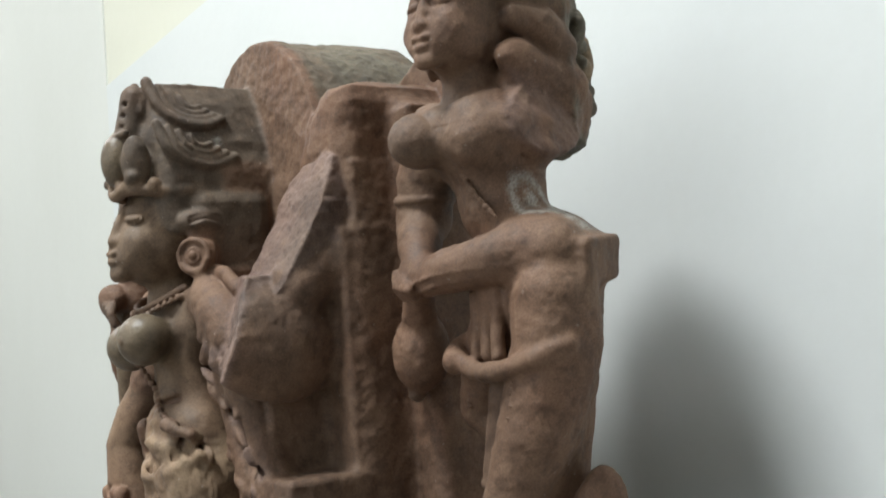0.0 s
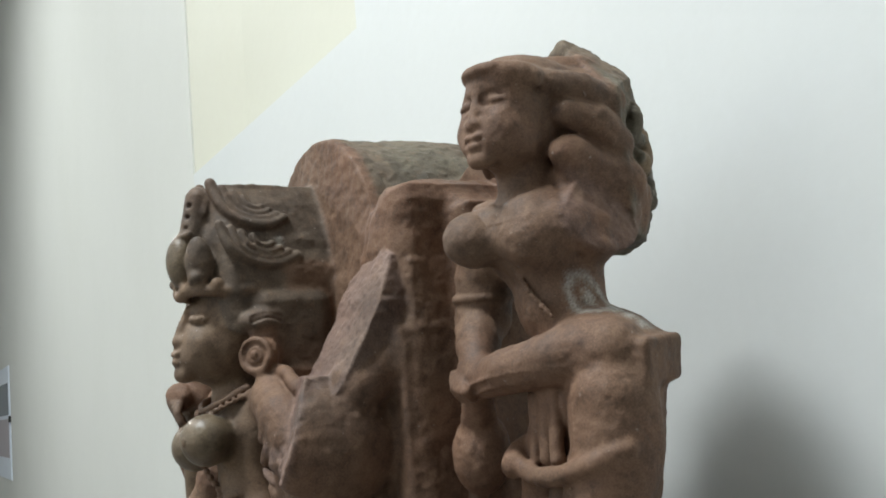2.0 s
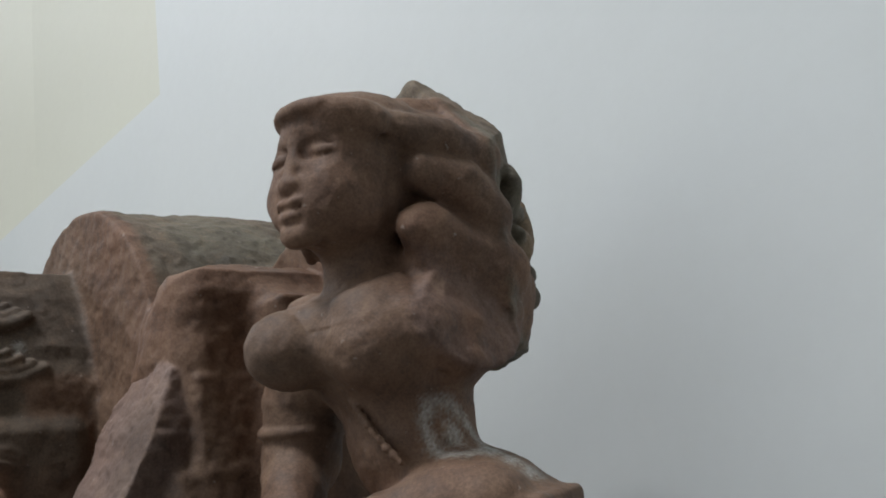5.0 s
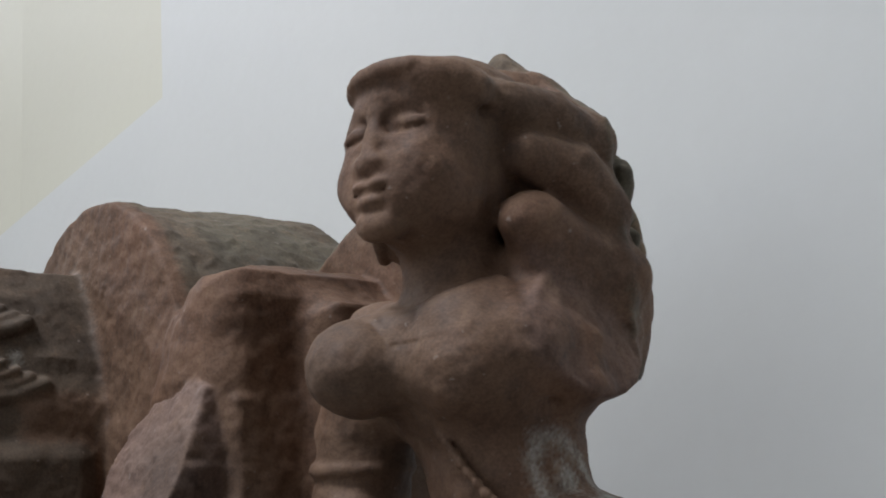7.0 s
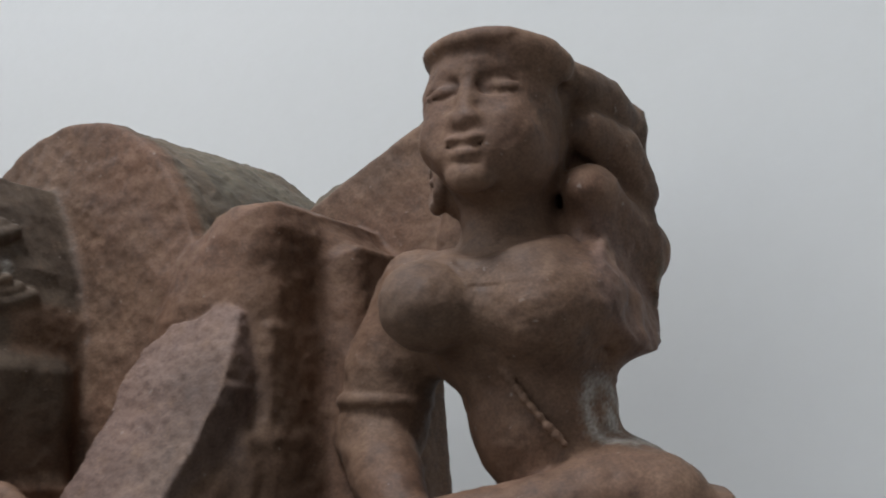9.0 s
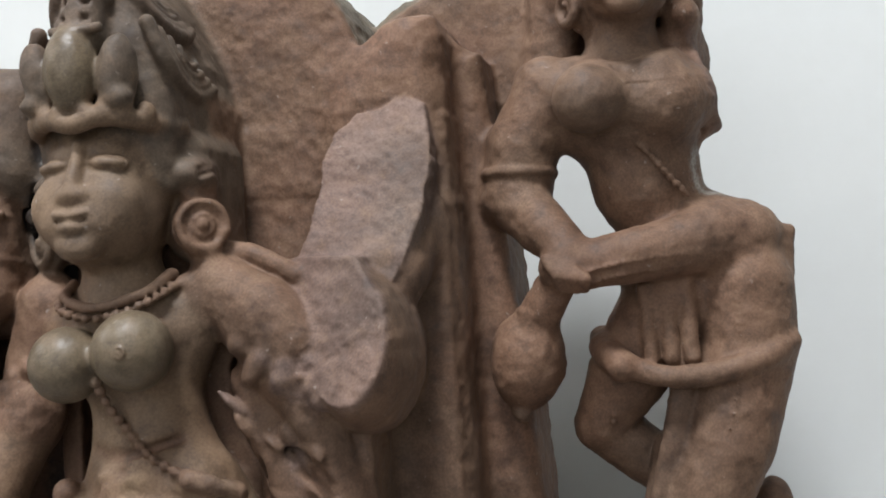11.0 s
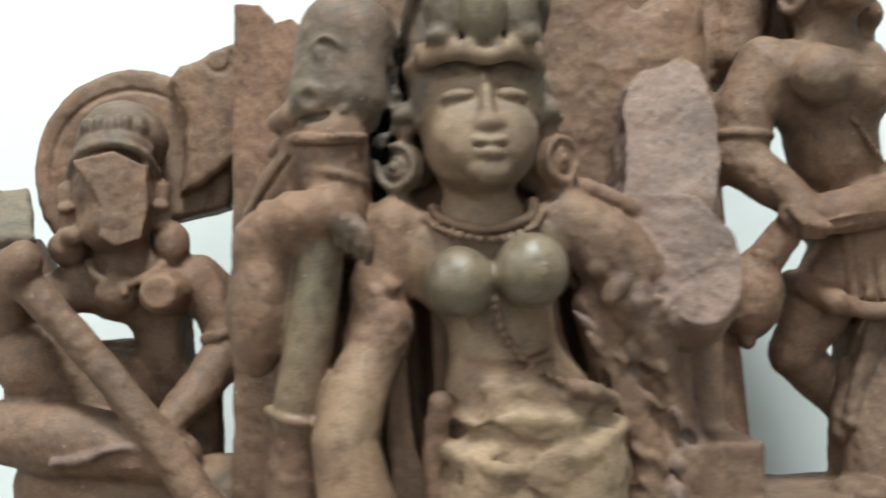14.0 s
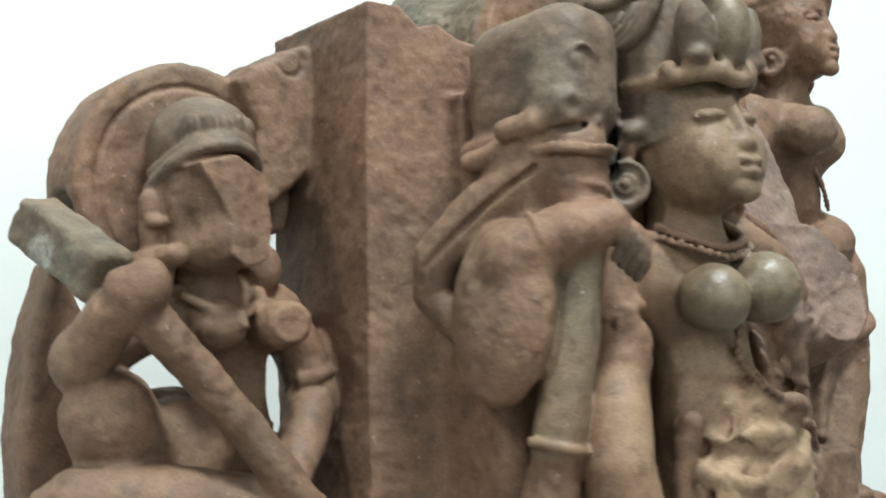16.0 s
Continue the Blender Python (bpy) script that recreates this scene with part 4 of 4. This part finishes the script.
    # the long staff, its upper end broken
    limb((-1.1290, 0.506, 1.324, 0.0110), (-1.0650, 0.501, 1.247, 0.0105), (-1.0230, 0.498, 1.185, 0.0120), (-1.0100, 0.497, 1.165, 0.0130), k=0.003)
    slab((-1.1385, 0.556, 1.349), (0.0125, 0.040, 0.0145), (28, 0, 14), edge=0.005, k=0.004, tone=LICHEN)
    for c, r in (((-1.152, 0.590, 1.378), 0.010), ((-1.128, 0.596, 1.372), 0.012), ((-1.150, 0.530, 1.352), 0.008), ((-1.150, 0.598, 1.352), 0.008)):
        ell(c, (r, r * 1.3, r), (20, 0, 30), k=0.004, tone=LICHEN, cut=True)
    mark([(-1.150, 0.560 + 0.009 * math.cos(a), 1.346 + 0.008 * math.sin(a)) for a in np.linspace(0, 6.3, 12)], 0.0012, (1, 0.1, 0))
    for n in range(2):
        mark([(-1.150, 0.556 + 0.006 * n, 1.342), (-1.150, 0.558 + 0.006 * n, 1.350)], 0.0011, (1, 0.1, 0))
    ell((-1.0235, 0.55, 1.268), (0.0060, 0.09, 0.020), (0, 0, -14), k=0.003, cut=True)
    # folded legs and the seat
    slab((-1.083, 0.586, 1.240), (0.025, 0.013, 0.030), edge=0.008, k=0.008)
    limb((-1.125, 0.543, 1.260, 0.0250), (-1.110, 0.556, 1.236, 0.0260), (-1.09, 0.565, 1.21, 0.022), k=0.004)
    limb((-1.140, 0.540, 1.215, 0.0215), (-1.105, 0.524, 1.210, 0.0245), (-1.062, 0.518, 1.203, 0.0220), (-1.035, 0.520, 1.196, 0.02), k=0.006)
    line([(-1.104, 0.4985, 1.199), (-1.085, 0.4955, 1.2015), (-1.066, 0.495, 1.207), (-1.052, 0.498, 1.206)], 0.0030, k=0.003, tone=BREAK)
    limb((-1.150, 0.552, 1.212, 0.016), (-1.165, 0.56, 1.195, 0.012), (-1.166, 0.552, 1.182, 0.010), k=0.005)
    for n in range(3):
        limb((-1.166 + 0.005 * n, 0.548, 1.186, 0.004), (-1.164 + 0.005 * n, 0.543, 1.177, 0.0035), k=0.001)
    ell((-1.078, 0.562, 1.232), (0.030, 0.024, 0.034), k=0.010)
    limb((-1.115, 0.55, 1.178, 0.026), (-1.06, 0.535, 1.168, 0.028), (-1.00, 0.54, 1.168, 0.026), k=0.006)
    slab((-1.065, 0.56, 1.105), (0.085, 0.05, 0.055), edge=0.02, k=0.01)
    ell((-0.994, 0.52, 1.172), (0.018, 0.016, 0.015), k=0.004, tone=GREY)
    slab((-1.035, 0.575, 1.20), (0.03, 0.02, 0.04), edge=0.01, k=0.01)


stele()
goddess()
mark([(-0.8115, 0.4185, 1.461), (-0.8115, 0.4185, 1.463)], 0.0020, (1, 0, 0))
right_attendant()
left_attendant()


def ripple(p, size):
    """Smooth random numbers from -0.5 to 0.5 at places, with swells of that size."""
    grid = np.random.default_rng(7).random((64, 64, 64)) - 0.5
    q = p / size
    low = np.floor(q).astype(int)
    f = q - low
    f = f * f * (3 - 2 * f)
    out = 0
    for i in (0, 1):
        for j in (0, 1):
            for k in (0, 1):
                w = (f[:, 0] if i else 1 - f[:, 0]) * (f[:, 1] if j else 1 - f[:, 1]) * (f[:, 2] if k else 1 - f[:, 2])
                out = out + w * grid[(low[:, 0] + i) % 64, (low[:, 1] + j) % 64, (low[:, 2] + k) % 64]
    return out


def skin(name, material):
    """The surface of the solid as one mesh, by surface nets, worn a little."""
    field[0], field[-1], field[:, 0], field[:, -1], field[:, :, 0], field[:, :, -1] = 0.03, 0.03, 0.03, 0.03, 0.03, 0.03
    solid = field < 0
    corner = [(i, j, k) for i in (0, 1) for j in (0, 1) for k in (0, 1)]
    part_of = [solid[i : i + SIZE[0] - 1, j : j + SIZE[1] - 1, k : k + SIZE[2] - 1] for i, j, k in corner]
    some, every = part_of[0].copy(), part_of[0].copy()
    for p in part_of[1:]:
        some |= p
        every &= p
    cells = np.argwhere(some & ~every)
    values = np.stack([field[cells[:, 0] + i, cells[:, 1] + j, cells[:, 2] + k] for i, j, k in corner], 1)
    total, count = np.zeros((len(cells), 3)), np.zeros(len(cells))
    for a in range(8):
        for b in range(a + 1, 8):
            ca, cb = np.array(corner[a]), np.array(corner[b])
            if np.abs(ca - cb).sum() != 1:
                continue
            va, vb = values[:, a], values[:, b]
            hit = (va < 0) != (vb < 0)
            t = np.where(hit, va / np.where(hit, va - vb, 1), 0)
            total += np.where(hit[:, None], ca + t[:, None] * (cb - ca), 0)
            count += hit
    verts = LOW + STEP * (cells + total / count[:, None])
    ids = np.full(np.array(SIZE) - 1, -1, np.int32)
    ids[tuple(cells.T)] = np.arange(len(cells))
    quads = []
    for ax in range(3):
        u, v = (ax + 1) % 3, (ax + 2) % 3
        lo, hi = [slice(None)] * 3, [slice(None)] * 3
        lo[ax], hi[ax] = slice(0, -1), slice(1, None)
        a, b = solid[tuple(lo)], solid[tuple(hi)]
        for flip, edge in ((False, a & ~b), (True, b & ~a)):
            e = np.argwhere(edge)
            e = e[(e[:, u] > 0) & (e[:, v] > 0) & (e[:, u] < SIZE[u] - 1) & (e[:, v] < SIZE[v] - 1)]
            ring_of = []
            for du, dv in ((0, 0), (-1, 0), (-1, -1), (0, -1)):
                q = e.copy()
                q[:, u] += du
                q[:, v] += dv
                ring_of.append(ids[tuple(q.T)])
            q = np.stack(ring_of, 1)
            quads.append(q[:, ::-1] if flip else q)
    quads = np.concatenate(quads)
    # stone colours, the sixth a near-black for shade in hollows, softened across their borders
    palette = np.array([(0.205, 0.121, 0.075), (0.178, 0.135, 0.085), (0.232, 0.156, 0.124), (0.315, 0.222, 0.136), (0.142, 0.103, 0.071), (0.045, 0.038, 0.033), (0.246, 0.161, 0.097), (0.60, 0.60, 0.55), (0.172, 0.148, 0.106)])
    gloss = np.array([0.04, 0.32, 0.0, 0.0, 0.08, 0.0, 0.08, 0.0, 0.0])
    rough = np.array([1.25, 0.3, 2.2, 1.1, 0.9, 2.4, 0.5, 1.0, 2.0])
    rng = np.random.default_rng(4)
    tone, wear = np.zeros((len(verts), 4)), np.zeros(len(verts))
    for _ in range(10):
        at = np.clip(np.round((verts + rng.normal(0, 0.0017, verts.shape) - LOW) / STEP).astype(int), 0, np.array(SIZE) - 1)
        k = kind[tuple(at.T)]
        tone[:, :3] += 0.86 * palette[k] / 10
        tone[:, 3] += gloss[k] / 10
        wear += rough[k] / 10
    me = bpy.data.meshes.new(name)
    me.vertices.add(len(verts))
    me.vertices.foreach_set("co", verts.astype(np.float32).ravel())
    me.loops.add(quads.size)
    me.loops.foreach_set("vertex_index", quads.astype(np.int32).ravel())
    me.polygons.add(len(quads))
    me.polygons.foreach_set("loop_start", np.arange(0, quads.size, 4, dtype=np.int32))
    me.update(calc_edges=True)
    me.polygons.foreach_set("use_smooth", np.ones(len(quads), bool))
    normals = np.empty(len(verts) * 3, np.float32)
    me.vertex_normals.foreach_get("vector", normals)
    lift = wear * (0.0011 * ripple(verts, 0.016) + 0.0008 * ripple(verts, 0.006) + 0.0004 * ripple(verts, 0.003))
    me.vertices.foreach_set("co", (verts + normals.reshape(-1, 3) * lift[:, None]).astype(np.float32).ravel())
    me.update()
    layer = me.color_attributes.new("tone", "FLOAT_COLOR", "POINT")
    layer.data.foreach_set("color", tone.astype(np.float32).ravel())
    me.materials.append(material)
    return new(name, me)


carving = tagged(skin("stone_statue", STONE), "weathered red sandstone relief of three carved figures, partly broken", "statue")

# pedestal below the carving
bm = bmesh.new()
block(bm, (-1.24, 0.36, 0), (-0.44, 0.66, 1.054))
bmesh.ops.bevel(bm, geom=bm.edges[:], offset=0.006, segments=2, affect="EDGES")
tagged(part("pedestal", bm, WALL), "plain white painted block under the stone carving", "pedestal")


def coated(name, colour, rough):
    mat, nt, bsdf = shader(name)
    col = mixed(nt, "MULTIPLY", spread(nt, tex(nt, 35, 4).outputs[0], 0.35, 0.65, 0.0, 0.25), (*colour, 1), (0.8, 0.8, 0.82, 1))
    nt.links.new(col, bsdf.inputs["Base Color"])
    bsdf.inputs["Roughness"].default_value = rough
    return mat


def photo_board():
    """A pale board with two dark pictures, held to the wall by clips."""
    board = new("photo_board")
    board.matrix_world = WALL_AT @ Matrix.Translation((7.3, 0, 0.995)) @ Matrix.Diagonal((1.66, 1, 1.66, 1))
    paper, dark, mauve, black = coated("pale_blue_card", (0.66, 0.72, 0.80), 0.4), coated("dark_photo_print", (0.06, 0.08, 0.11), 0.35), coated("mauve_photo_print", (0.30, 0.25, 0.28), 0.35), coated("black_clip", (0.02, 0.02, 0.02), 0.5)

    def piece(name, low, high, material, parent, label=""):
        bm = bmesh.new()
        block(bm, low, high)
        bmesh.ops.bevel(bm, geom=bm.edges[:], offset=0.0008, segments=1, affect="EDGES")
        return part(name, bm, material, parent, label)

    piece("card", (0, -0.008, 0), (0.62, 0, 0.44), paper, board)
    piece("photo", (0.045, -0.011, 0.250), (0.575, -0.008, 0.375), dark, board, "dark landscape photograph print")
    piece("photo", (0.045, -0.011, 0.085), (0.575, -0.008, 0.235), mauve, board, "mauve grey photograph print")
    for x in (-0.012, 0.60):
        piece("clip", (x, -0.014, 0.222), (x + 0.032, 0, 0.246), black, board, "small black clip")
    return tagged(board, "pale blue photo board clipped to the white wall", "poster")


photo_board()
